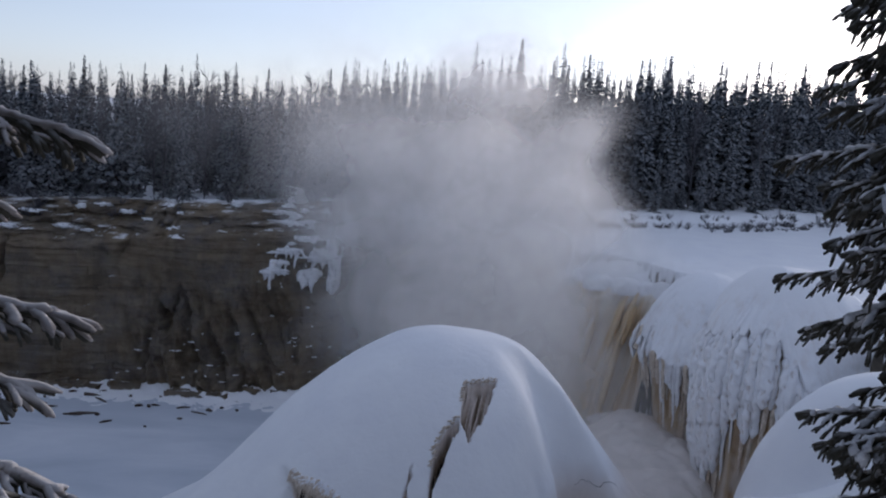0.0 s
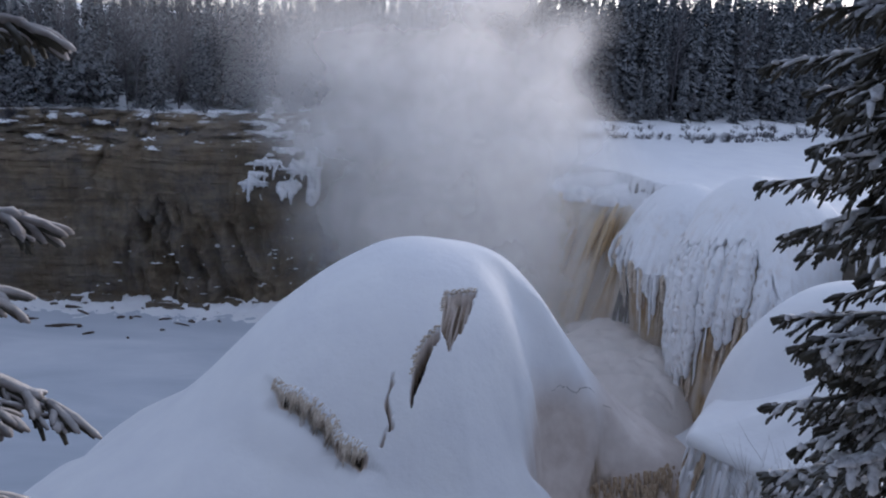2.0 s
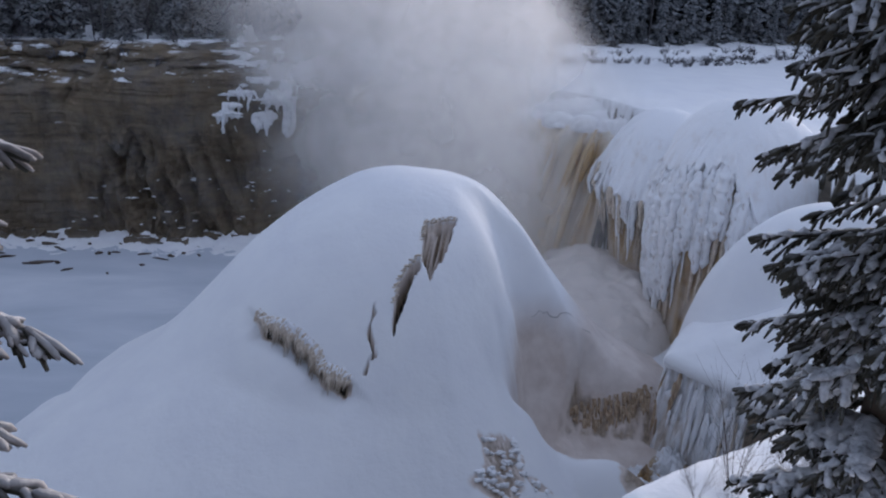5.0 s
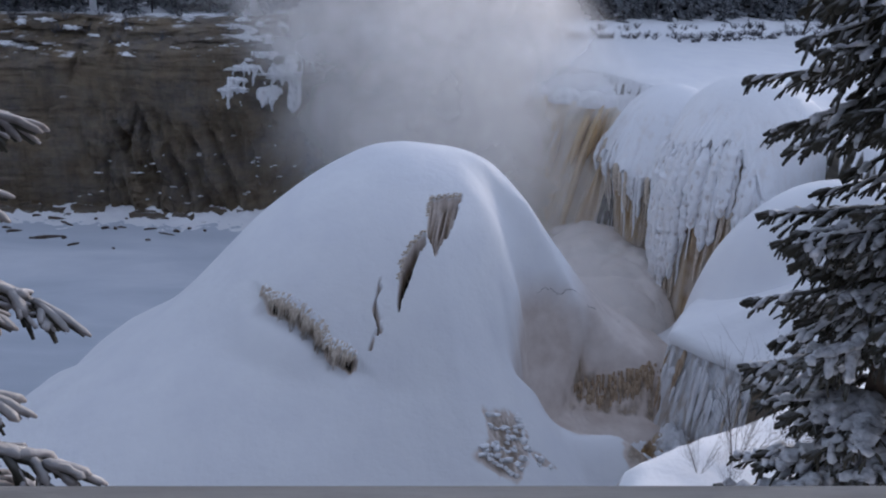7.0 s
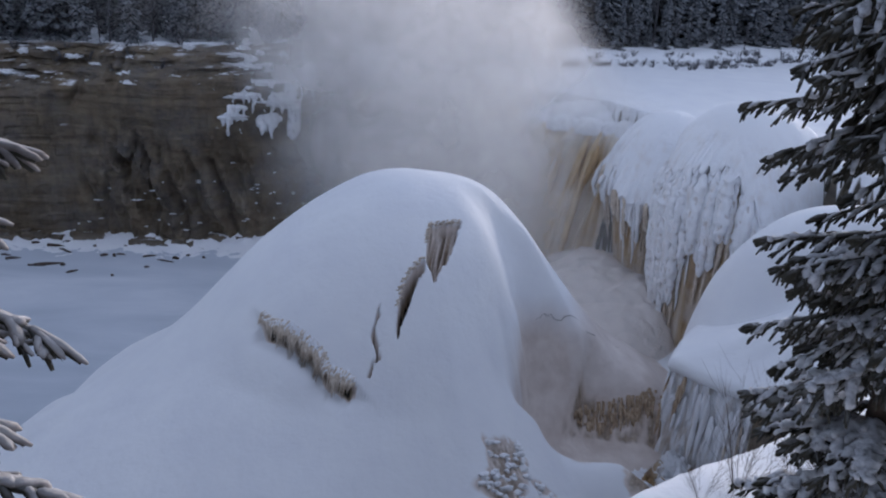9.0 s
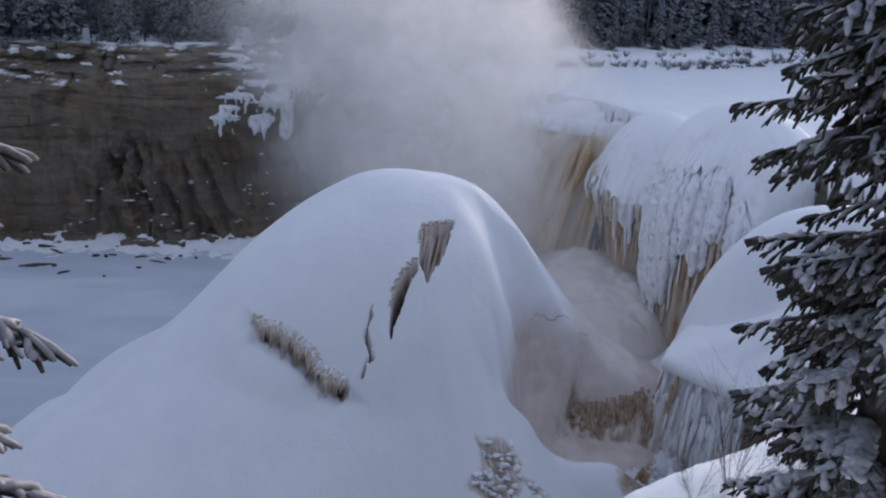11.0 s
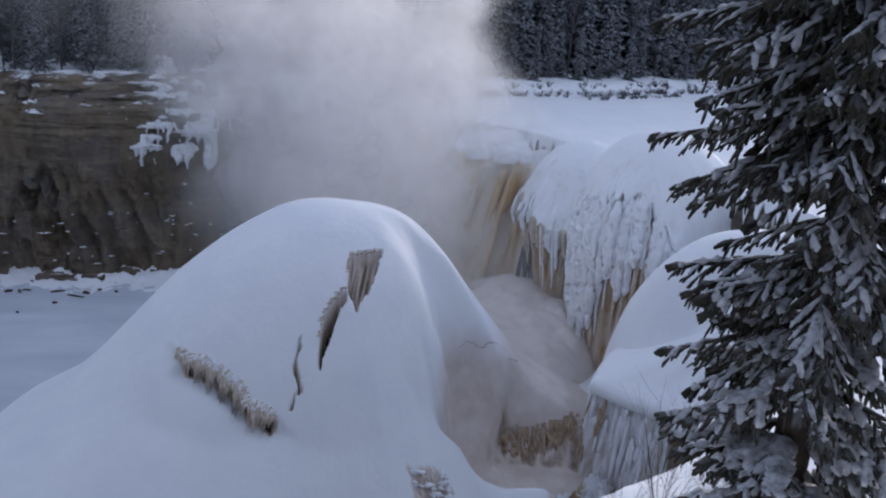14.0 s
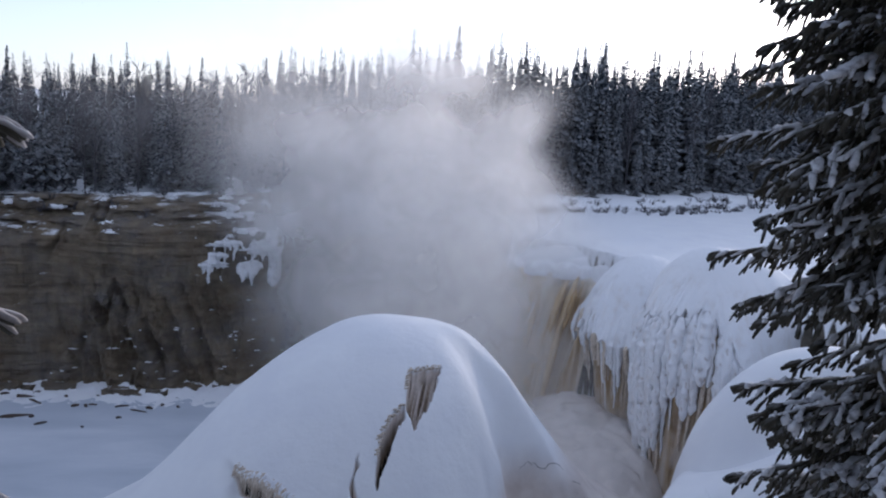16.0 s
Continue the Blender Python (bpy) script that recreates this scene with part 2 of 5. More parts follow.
def region(corners, x, y):
    """Signed distance to a closed plan shape: below 0 inside."""
    ring = corners + corners[:1]
    d, _, _ = along(ring, x, y)
    inside = np.zeros(np.shape(x), bool)
    for p, q in zip(ring, ring[1:]):
        cross = (p[1] > y) != (q[1] > y)
        at = p[0] + (y - p[1]) * (q[0] - p[0]) / ((q[1] - p[1]) if q[1] != p[1] else 1e-9)
        inside ^= cross & (x < at)
    return np.where(inside, -d, d)


def shore(x):
    """Where the woods' snowy shore begins across the upper river."""
    return np.interp(x, [-20, 5, 18, 35, 53, 80, 140], [88, 97, 101, 108, 120, 135, 160])


def ground_height(x, y):
    far = np.where(x < 0, 17.2, 0) + np.where(x >= 0, RIVER + 2.2 * smooth_step(6, -2, x), 0)
    far = np.where(x < 0, np.interp(x, [-60, -40, -10, 0], [16.0, 16.6, 18.0, 17.2]), far)
    s = y - shore(x)
    land = np.maximum(far, RIVER + 1.0 * smooth_step(0, 5, s) + 0.05 * np.clip(s, 0, 120))
    d = np.hypot(x, y)
    near = np.interp(d, [0, 3, 9, 15, 20, 40], [23.4, 22.6, 19.0, 16.1, 15.6, 15.3])
    top = np.where(y > 45, land, np.where(d < 60, near, RIVER + 3))
    top = top + 20.0 * smooth_step(-3, -24, y)        # unseen wooded slope behind the lookout, raised to block light
    g = region(GORGE, x, y)
    wall = np.where(y > 45, smooth_step(-0.3, 1.2, g), smooth_step(-3.5, 0.3, g))
    return top * wall


def graded(lo, hi, step, reach, grow=1.22):
    a = list(np.arange(lo, hi + 1e-6, step))
    s = step
    while a[-1] < reach:
        s *= grow
        a.append(a[-1] + s)
    s = step
    while a[0] > -reach:
        s *= grow
        a.insert(0, a[0] - s)
    return np.array(a)


def build_ground():
    xs, ys = graded(-75, 90, 0.9, 2600), graded(-8, 170, 0.9, 2600)
    xs = np.concatenate([xs[xs < -3], np.arange(-3, 34, 0.35), xs[xs > 34.3]])
    ys = np.concatenate([ys[ys < 1], np.arange(1, 26, 0.35), ys[ys > 26.3]])
    X, Y = np.meshgrid(xs, ys, indexing="ij")
    Z = ground_height(X, Y)
    lump = fbm(X * 0.13, Y * 0.13, 0.0, 3)
    Z = Z + lump * np.where(Z < 0.5, 0.04, np.where((Y > 70) & (Y < shore(X)), 0.12, 0.35))
    ob = mesh_object("ground", np.stack([X, Y, Z], -1).reshape(-1, 3), grid_faces(len(xs), len(ys)), ground_material())
    return tagged(ob, "snow-covered river ice, gorge floor and wooded plateau", "ground", kind="structure")


build_ground()


def build_river():
    """The frozen river below the falls."""
    xs, ys = np.arange(-90, 4.1, 1.0), np.arange(8, 84.1, 1.0)
    X, Y = np.meshgrid(xs, ys, indexing="ij")
    Z = 0.16 + 0.05 * fbm(X * 0.08, Y * 0.08, 3.0, 3)
    ob = mesh_object("river_ice", np.stack([X, Y, Z], -1).reshape(-1, 3), grid_faces(len(xs), len(ys)), M_RIVER)
    return tagged(ob, "grey frozen river under thin wind-packed snow", "river", kind="structure")


build_river()


# ---- the ice cone under the falls ----
CONE = (0.5, 45.0)
RIDGE = [(5.0, 41.5, 11.9), (5.35, 41.1, 11.4), (5.62, 40.5, 10.5), (6.0, 39.3, 7.67), (5.98, 38.3, 5.47), (6.67, 38.0, 4.82), (7.8, 37.9, 3.87),
         (8.4, 37.8, 2.75), (9.1, 37.5, 2.05), (10.3, 37.1, 1.9), (12.3, 37.0, 1.95), (13.0, 36.8, 1.55)]
# x, y, floor height and half width of the hollow beside the cone
HOLLOW = [(6.7, 43.7, 9.4, 0.0), (7.3, 43.1, 7.4, 0.2), (8.2, 42.2, 3.8, 0.4), (9.6, 40.3, 0.6, 1.3), (12.0, 39.9, 0.45, 1.6), (14.6, 39.6, 0.4, 1.3), (15.5, 37.0, 0.2, 0.7)]
# plan of the broken ice: x, y, half width
LEDGE = [(-6.69, 38.25, 0.20), (-6.23, 37.68, 0.45), (-5.36, 37.11, 0.85), (-4.13, 36.13, 0.95), (-3.26, 35.36, 0.85), (-3.01, 34.83, 0.30), (-2.68, 34.76, 0.80), (-2.08, 34.54, 0.70), (-1.74, 34.32, 0.25)]
TEAR = [(1.62, 40.66), (2.43, 41.06), (3.30, 41.49), (2.98, 40.35), (2.74, 39.69), (2.33, 38.89), (1.89, 38.04), (1.76, 38.42), (1.43, 38.80), (1.49, 39.62)]
GASH = [(1.37, 38.86), (1.00, 38.60), (0.65, 38.18), (0.31, 37.66), (0.19, 36.84), (0.15, 35.73), (0.34, 36.21), (0.53, 36.64), (0.73, 37.15), (0.95, 37.75), (1.38, 38.45)]
FOLD = [(-2.2, 43.3), (-0.4, 43.0), (1.2, 42.6), (2.5, 42.4)]
THAW = [(4.6, 33.9), (5.4, 34.6), (6.5, 35.4), (6.95, 34.7), (6.7, 33.4), (6.3, 32.1), (5.3, 31.6), (4.1, 31.9), (4.9, 32.9)]
TAIL = [(6.9, 34.1), (7.6, 34.3), (8.5, 34.2), (7.5, 33.6)]
CRACK = [(-0.80, 36.81, 0.010), (-0.83, 36.42, 0.030), (-0.92, 36.18, 0.016), (-1.01, 35.96, 0.050), (-0.94, 35.74, 0.085), (-0.79, 35.50, 0.070), (-0.68, 35.18, 0.060), (-0.88, 35.01, 0.004), (-0.98, 34.88, 0.020), (-1.09, 34.56, 0.045)]
SEAM = [(8.30, 43.58), (9.18, 43.95), (10.06, 44.00), (11.56, 44.22), (13.02, 45.42), (14.44, 46.29)]
SEAM_AT = [k / 5 for k in range(6)]


def cone_shape(x, y):
    dx, dy = x - CONE[0], y - CONE[1]
    r = np.hypot(dx, dy)
    a = np.degrees(np.arctan2(dy, dx))
    turns = [-180, -120, -90, -75, -58, -40, -22, -8, 10, 60, 120, 150, 180]
    high = np.interp(a, turns, [1.0, 1.0, 0.99, 0.96, 0.92, 0.90, 0.92, 0.96, 0.99, 1.0, 1.0, 1.0, 1.0])
    low = np.interp(a, turns, [1.03, 1.02, 0.98, 0.92, 0.76, 0.64, 0.72, 0.89, 0.96, 1.0, 1.0, 1.0, 1.03])
    reach = high + (low - high) * smooth_step(5.0, 9.5, r)
    flat = np.interp(a, [-60, 0, 60, 120], [0.0, 1.0, 1.0, 0.0])
    toe = np.interp(a, [-180, -168, -140, -105, -85, 180], [1.05, 1.3, 1.9, 1.8, 1.3, 1.0])
    e = r / reach
    e = np.where(e > 12, 12 + (e - 12) / toe, e)
    h = sum(np.interp(np.maximum(e + shift, 0), [0, 1, 2, 3, 4, 5, 6, 7.2, 8.5, 11, 14, 16, 17.7, 20, 23], [15.3, 15.25, 15.05, 14.72, 14.2, 13.6, 12.9, 11.8, 10.5, 7.6, 4.2, 2.6, 1.3, -0.35, -2.4]) for shift in (-0.8, -0.4, 0.0, 0.4, 0.8)) / 5
    h = h + flat * 0.55 * np.exp(-((r - 5.5) / 2.5) ** 2)
    lobe = 4.4 * np.clip(1 - (np.abs((x - 12.8) / 4.9) ** 2.3 + np.abs((y - 46.0) / 5.9) ** 2.3), 0, 1) ** 0.42 - 0.3
    h = smooth_max(h, lobe, 0.7)
    d, _, (vz, wide) = along(HOLLOW, x, y)
    d = np.maximum(d - wide, 0)
    h = -smooth_max(-h, -(vz + (0.45 + 0.8 * smooth_step(5.5, 9.0, vz)) * d + 0.45 * d * d), np.interp(vz, [2, 8], [0.5, 1.6]))
    d, side, (rz,) = along(RIDGE, x, y)
    h = smooth_max(h, rz - np.where(side > 0, (0.35 * d + 1.9 * d * d) * np.interp(rz, [8, 12.5], [1.0, 0.35]), 0.42 * d * d), np.interp(rz, [3, 9, 13], [0.2, 0.5, 1.0]))
    d, side, _ = along(FOLD, x, y)
    return h + 0.16 * np.exp(-(d / np.where(side > 0, 2.4, 1.0)) ** 2) * smooth_step(-2.6, 0.5, x)


def cone_height(x, y):
    """The height, and how far bare stained ice shows; past 0.82 it is painted shade."""
    h = cone_shape(x, y)
    stain_and_shade = np.zeros(np.shape(x))
    rough = fbm(np.asarray(x) * 1.7, np.asarray(y) * 1.7, 3.0, 3)
    fine = fbm(np.asarray(x) * 5.0, np.asarray(y) * 5.0, 1.0, 2)
    # the broken ledge: the ice below it has sunk
    d, side, (w,) = along(LEDGE, x, np.asarray(y))
    below = np.where(side < 0, 1.0, 0.0)
    h = h - below * np.minimum(w * 2.2, 0.85) * np.exp(-(d / 0.75) ** 2) * smooth_step(0.0, 0.12, d + 0.05 * fine)
    stain_and_shade = np.maximum(stain_and_shade, smooth_step(0.20, 0.06, d - 0.10 * rough) * below * np.clip(w * 2, 0, 1))
    ribs = np.abs(fbm(np.asarray(x) * 4.2 - np.asarray(y) * 0.8, np.asarray(y) * 0.35, 6.0, 2))
    d = region(TEAR, x, y) + 0.07 * rough + 0.07 * fine
    cut = smooth_step(0.04, -0.05, d)
    h = h - cut * (0.55 + 0.9 * ribs)
    stain_and_shade = np.maximum(stain_and_shade, cut * np.clip(0.30 + 1.0 * ribs, 0, 0.8))
    d = region(GASH, x, y) + 0.05 * rough + 0.08 * fine
    cut = smooth_step(0.04, -0.05, d)
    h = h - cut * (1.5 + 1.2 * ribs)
    stain_and_shade = np.maximum(stain_and_shade, cut * np.clip(0.75 + 1.6 * ribs, 0, 1.1))
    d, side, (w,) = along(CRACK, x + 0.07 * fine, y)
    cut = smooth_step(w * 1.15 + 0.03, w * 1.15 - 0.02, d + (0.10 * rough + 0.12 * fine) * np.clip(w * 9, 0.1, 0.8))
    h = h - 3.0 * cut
    stain_and_shade = np.maximum(stain_and_shade, 1.7 * cut)
    # the thawed patch low on the front, and the stained foot round the hollow
    thaw = np.maximum(smooth_step(0.25, -0.25, region(THAW, x, y) + 0.3 * rough), 0.8 * smooth_step(0.12, -0.15, region(TAIL, x, y) + 0.15 * rough))
    h = h - 0.22 * thaw * np.clip(0.6 + rough, 0, 1)
    stain_and_shade = np.maximum(stain_and_shade, thaw * np.clip(0.48 + 0.6 * rough + 0.5 * fine + 0.12 * (34.2 - np.asarray(y)), 0, 0.62))
    d, _, _ = along(HOLLOW, x, y)
    h = np.asarray(h)
    # tea stain in the hollow, with some of its shade put into the tint
    soaked_and_shaded = smooth_step(5.2, 1.0, d + 0.6 * rough) * smooth_step(9.5, 5.0, h) * smooth_step(37.5, 38.6, y)
    soaked_and_shaded = np.maximum(soaked_and_shaded, 2.6 * smooth_step(1.2, 0.4, np.hypot((x - 13.6) * 0.9, (y - 36.4) * 0.7) + 0.4 * rough))
    foot = smooth_step(2.8, 2.0, h) * smooth_step(0.3, 0.7, h) * smooth_step(8.5, 11.5, x) * smooth_step(36.6, 38.5, y) * smooth_step(46, 43, y)
    h = h - foot * 0.40 * np.abs(fbm(np.asarray(x) * 1.5, np.asarray(y) * 0.5, 1.0, 2))
    soaked_and_shaded = np.maximum(soaked_and_shaded, 1.25 * smooth_step(1.3, 0.7, h) * smooth_step(8.2, 9.2, x) * smooth_step(37.7, 38.2, y) * smooth_step(45, 42, y))
    soaked_and_shaded = np.maximum(soaked_and_shaded, 0.75 * smooth_step(7.0, 9.0, x) * smooth_step(40, 42, y) * smooth_step(9.0, 5.5, h))
    stain_and_shade = np.maximum(np.maximum(stain_and_shade, 0.26 * soaked_and_shaded), foot * np.clip(0.30 + 1.1 * np.abs(fbm(np.asarray(x) * 1.5, np.asarray(y) * 0.5, 1.0, 2)) + 0.3 * rough, 0, 0.7))
    return h, stain_and_shade


def build_cone():
    xs = np.concatenate([np.arange(-26, -8, 0.35), np.arange(-8, -1.4, 0.09), np.arange(-1.4, 3.6, 0.05), np.arange(3.6, 14, 0.09), np.arange(14, 19.01, 0.2)])
    ys = np.concatenate([np.arange(21, 32, 0.3), np.arange(32, 34.3, 0.09), np.arange(34.3, 42.0, 0.06), np.arange(42.0, 45.5, 0.09), np.arange(45.5, 66.01, 0.3)])
    X, Y = np.meshgrid(xs, ys, indexing="ij")
    Z, S = cone_height(X, Y)
    plain = cone_shape(X, Y)
    soft = plain
    gx, gy = np.diff(xs, prepend=2 * xs[0] - xs[1], append=2 * xs[-1] - xs[-2]), np.diff(ys, prepend=2 * ys[0] - ys[1], append=2 * ys[-1] - ys[-2])
    for turn in range(260):                  # ease the creases where slopes meet, most of all high on the cone
        pad = np.pad(soft, 1, mode="edge")
        ax = (pad[:-2, 1:-1] * gx[1:, None] + pad[2:, 1:-1] * gx[:-1, None]) / (gx[1:] + gx[:-1])[:, None]
        ay = (pad[1:-1, :-2] * gy[None, 1:] + pad[1:-1, 2:] * gy[None, :-1]) / (gy[1:] + gy[:-1])[None, :]
        soft = (ax + ay + soft) / 3
        if turn == 15:
            crisp = soft
    soft = crisp + (soft - crisp) * smooth_step(7.5, 11.0, plain) * smooth_step(45.4, 43.6, Y)
    Z = Z - plain + soft
    Z = Z + 0.10 * fbm(X * 0.3, Y * 0.3, 5.0, 2)
    root = new("ice_cone")
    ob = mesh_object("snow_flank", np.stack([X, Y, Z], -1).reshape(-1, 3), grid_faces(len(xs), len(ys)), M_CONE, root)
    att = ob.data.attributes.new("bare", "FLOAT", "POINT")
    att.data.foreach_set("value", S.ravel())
    rnd = random.Random(5)

    def fringe(name, line, label, count, length, thick, lift, material=None):
        """Thin icicles that hang over a broken edge, leaning out from the slope."""
        bm = bmesh.new()
        total = sum(math.hypot(q[0] - p[0], q[1] - p[1]) for p, q in zip(line, line[1:]))
        for p, q in zip(line, line[1:]):
            n = max(2, int(count * math.hypot(q[0] - p[0], q[1] - p[1]) / total))
            for i in range(n):
                f = (i + rnd.random()) / n
                x, y, w = (p[k] + f * (q[k] - p[k]) for k in range(3))
                dx, dy = q[0] - p[0], q[1] - p[1]
                s = math.hypot(dx, dy)
                out = Vector((dy / s, -dx / s, 0))         # the sunken side
                a = Vector((x, y, 0)) - out * rnd.uniform(-0.06, 0.16)
                a.z = float(cone_shape(np.array(a.x), np.array(a.y))) + lift + rnd.uniform(-0.05, 0.06)
                l = length * w * rnd.uniform(0.35, 1.25) * (0.75 + 0.5 * math.sin(7.0 * x + 3.0 * y) ** 2)
                b = a + out * (0.30 * l + 0.10) + Vector((0, 0, -0.25 * l))
                c = a + out * (0.42 * l + 0.16) + Vector((0, 0, -l))
                tube(bm, [a, b, c], [thick * rnd.uniform(0.7, 1.3), thick * rnd.uniform(0.8, 1.2), thick * 0.25], 5, 0.25, i)
        part(name, bm, material or M_FRINGE, root, label)

    fringe("ice_fringe", LEDGE, "tan fringe of icicles under a broken ledge", 460, 1.0, 0.042, 0.05)
    fringe("rime_edge", LEDGE, "white rime tufts along a broken ledge", 240, 0.42, 0.05, 0.07, M_SNOW)
    fringe("ice_fringe", [(*TEAR[k], w) for k, w in ((2, 0.5), (1, 0.9), (0, 0.9), (9, 0.5))], "grey-brown icicles inside a torn gash", 60, 0.9, 0.04, -0.02)
    fringe("ice_fringe", [(*GASH[k], w) for k, w in ((0, 0.3), (1, 0.5), (2, 0.6), (3, 0.5), (4, 0.3))], "grey-brown icicles inside a torn gash", 40, 0.7, 0.045, 0.0)

    def standing(x, y):
        return float(Z[min(np.searchsorted(xs, x), len(xs) - 1), min(np.searchsorted(ys, y), len(ys) - 1)])

    # stained icicles round the foot of the bulge beside the hollow
    bm = bmesh.new()
    for i in range(230):
        x = rnd.uniform(10.4, 16.6)
        y = 42.0 + rnd.uniform(0.0, 0.9) + 0.16 * abs(x - 13.0)
        a = Vector((x, y - 0.05, min(standing(x, y) + 0.04, 1.6 + 0.3 * (x - 10.4))))
        l = rnd.uniform(0.25, 1.1) * min(1.0, 0.3 + 0.3 * (x - 10.4))
        down = Vector((0.06 * rnd.uniform(-1, 1), -0.38, -1.0))
        tube(bm, [a, a + down * l * 0.5 + Vector((0, -0.06, 0)), a + down * l], [0.07 * rnd.uniform(0.5, 1.4), 0.06 * rnd.uniform(0.6, 1.4), 0.015], 6, 0.3, i)
    part("ice_fringe", bm, M_STAIN, root, "brown stained icicles round the bulge's foot")
    # clumps of thawed snow
    for i in range(230):
        x, y = rnd.uniform(4.1, 8.6), rnd.uniform(31.9, 36.0)
        tail = float(region(TAIL, np.array(x), np.array(y))) < 0.05
        if not tail and (float(region(THAW, np.array(x), np.array(y))) > 0.05 or rnd.random() < 0.2 * (y - 32.5)):
            continue
        bm = bmesh.new()
        bmesh.ops.create_icosphere(bm, subdivisions=2, radius=1)
        w, d, t = rnd.uniform(0.08, 0.28), rnd.uniform(0.08, 0.19), rnd.uniform(0.06, 0.14)
        for v in bm.verts:
            k = 1 + 0.9 * noise.noise((v.co.x * 1.9 + i, v.co.y * 1.9, v.co.z * 1.9))
            v.co = Vector((v.co.x * w * k, v.co.y * d * k, v.co.z * t * k))
        bmesh.ops.rotate(bm, matrix=Matrix.Rotation(rnd.uniform(-0.6, 0.6), 3, "Z"), verts=bm.verts)
        bmesh.ops.translate(bm, vec=(x, y, standing(x, y) + 0.08), verts=bm.verts)
        part("snow_clump", bm, M_SNOW, root)
    # a dark tube laid on the snow stands for the crack's shade
    bm = bmesh.new()
    path = []
    for i in range(26):
        f = i / 25
        x = float(np.interp(f, SEAM_AT, [p[0] for p in SEAM])) + 0.02 * rnd.uniform(-1, 1)
        y = float(np.interp(f, SEAM_AT, [p[1] for p in SEAM])) + 0.02 * rnd.uniform(-1, 1)
        path.append((x, y, standing(x, y) + 0.01))
    tube(bm, path, [0.006 + 0.014 * math.sin(math.pi * i / 25) * rnd.uniform(0.5, 1) for i in range(26)], 5)
    part("crack", bm, M_BARK, root, "thin dark tube drawn for a shaded crack across the snow")
    return tagged(root, "tall snow-covered ice cone torn by cracks", "ice cone")


def bare_ice_material():
    """Snow that gives way to ribbed tan ice where the crust has broken, blackened for shade in the gashes."""
    k = Mat("snow_bare_ice_and_shade", 0.7, 0.35)
    att = k.n.new("ShaderNodeAttribute")
    att.attribute_name = "bare"
    snow = k.ramp(k.noise(0.3, 3), (0.3, (0.83, 0.84, 0.87)), (0.7, (0.89, 0.90, 0.91)))
    ice = k.ramp(k.noise((5.0, 5.0, 0.9), 5), (0.3, (0.15, 0.115, 0.085)), (0.55, (0.34, 0.265, 0.19)), (0.75, (0.56, 0.47, 0.37)))
    h = k.math("ADD", k.math("MULTIPLY", k.noise(1.1, 3), 1.5), k.math("MULTIPLY", k.noise(10.0, 5), 0.25))
    tea = k.ramp(k.noise(0.8, 4), (0.3, (0.55, 0.45, 0.38)), (0.7, (0.74, 0.65, 0.58)))
    snow = k.mix(k.ramp(att.outputs["Fac"], (0.02, 0.0), (0.22, 0.85)), snow, tea)
    ice = k.mix(k.ramp(att.outputs["Fac"], (0.82, 0.0), (0.95, 1.0)), ice, (0.028, 0.022, 0.018))       # shade deep in the gashes, put into the colour
    return k.done(k.mix(k.ramp(att.outputs["Fac"], (0.30, 0.0), (0.75, 1.0)), snow, ice), h, 0.10)


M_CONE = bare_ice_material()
M_STAIN = wood_material("stained_icicles", (0.28, 0.19, 0.115), (0.60, 0.48, 0.35), (7.0, 7.0, 1.5))
M_FRINGE = wood_material("tan_ice", (0.42, 0.33, 0.235), (0.84, 0.76, 0.66), (9.0, 9.0, 2.0))
build_cone()


# ---- snow domes and hanging ice at the lip ----
def column(path, radii, seed, sides=11, knobs=0.34):
    """One hanging column of rimed ice, knobbly, with a blunt end."""
    path, radii = np.asarray(path, float), np.asarray(radii, float)
    t = np.linspace(0, math.tau, sides, endpoint=False)
    C, Zc = np.meshgrid(t, path[:, 2], indexing="ij")
    bump = knobs * (0.8 * fbm(np.cos(C) * 0.9 + seed * 3.7, np.sin(C) * 0.9, Zc * 1.1, 2) + 1.1 * fbm(np.cos(C) * 1.3, np.sin(C) * 1.3 + seed * 1.3, Zc * 2.5, 1))
    r = radii[None, :] * (1 + bump)
    pts = np.stack([path[None, :, 0] + r * np.cos(C), path[None, :, 1] + r * np.sin(C), Zc + 0 * r], -1)
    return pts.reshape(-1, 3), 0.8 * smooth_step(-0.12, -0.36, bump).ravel()


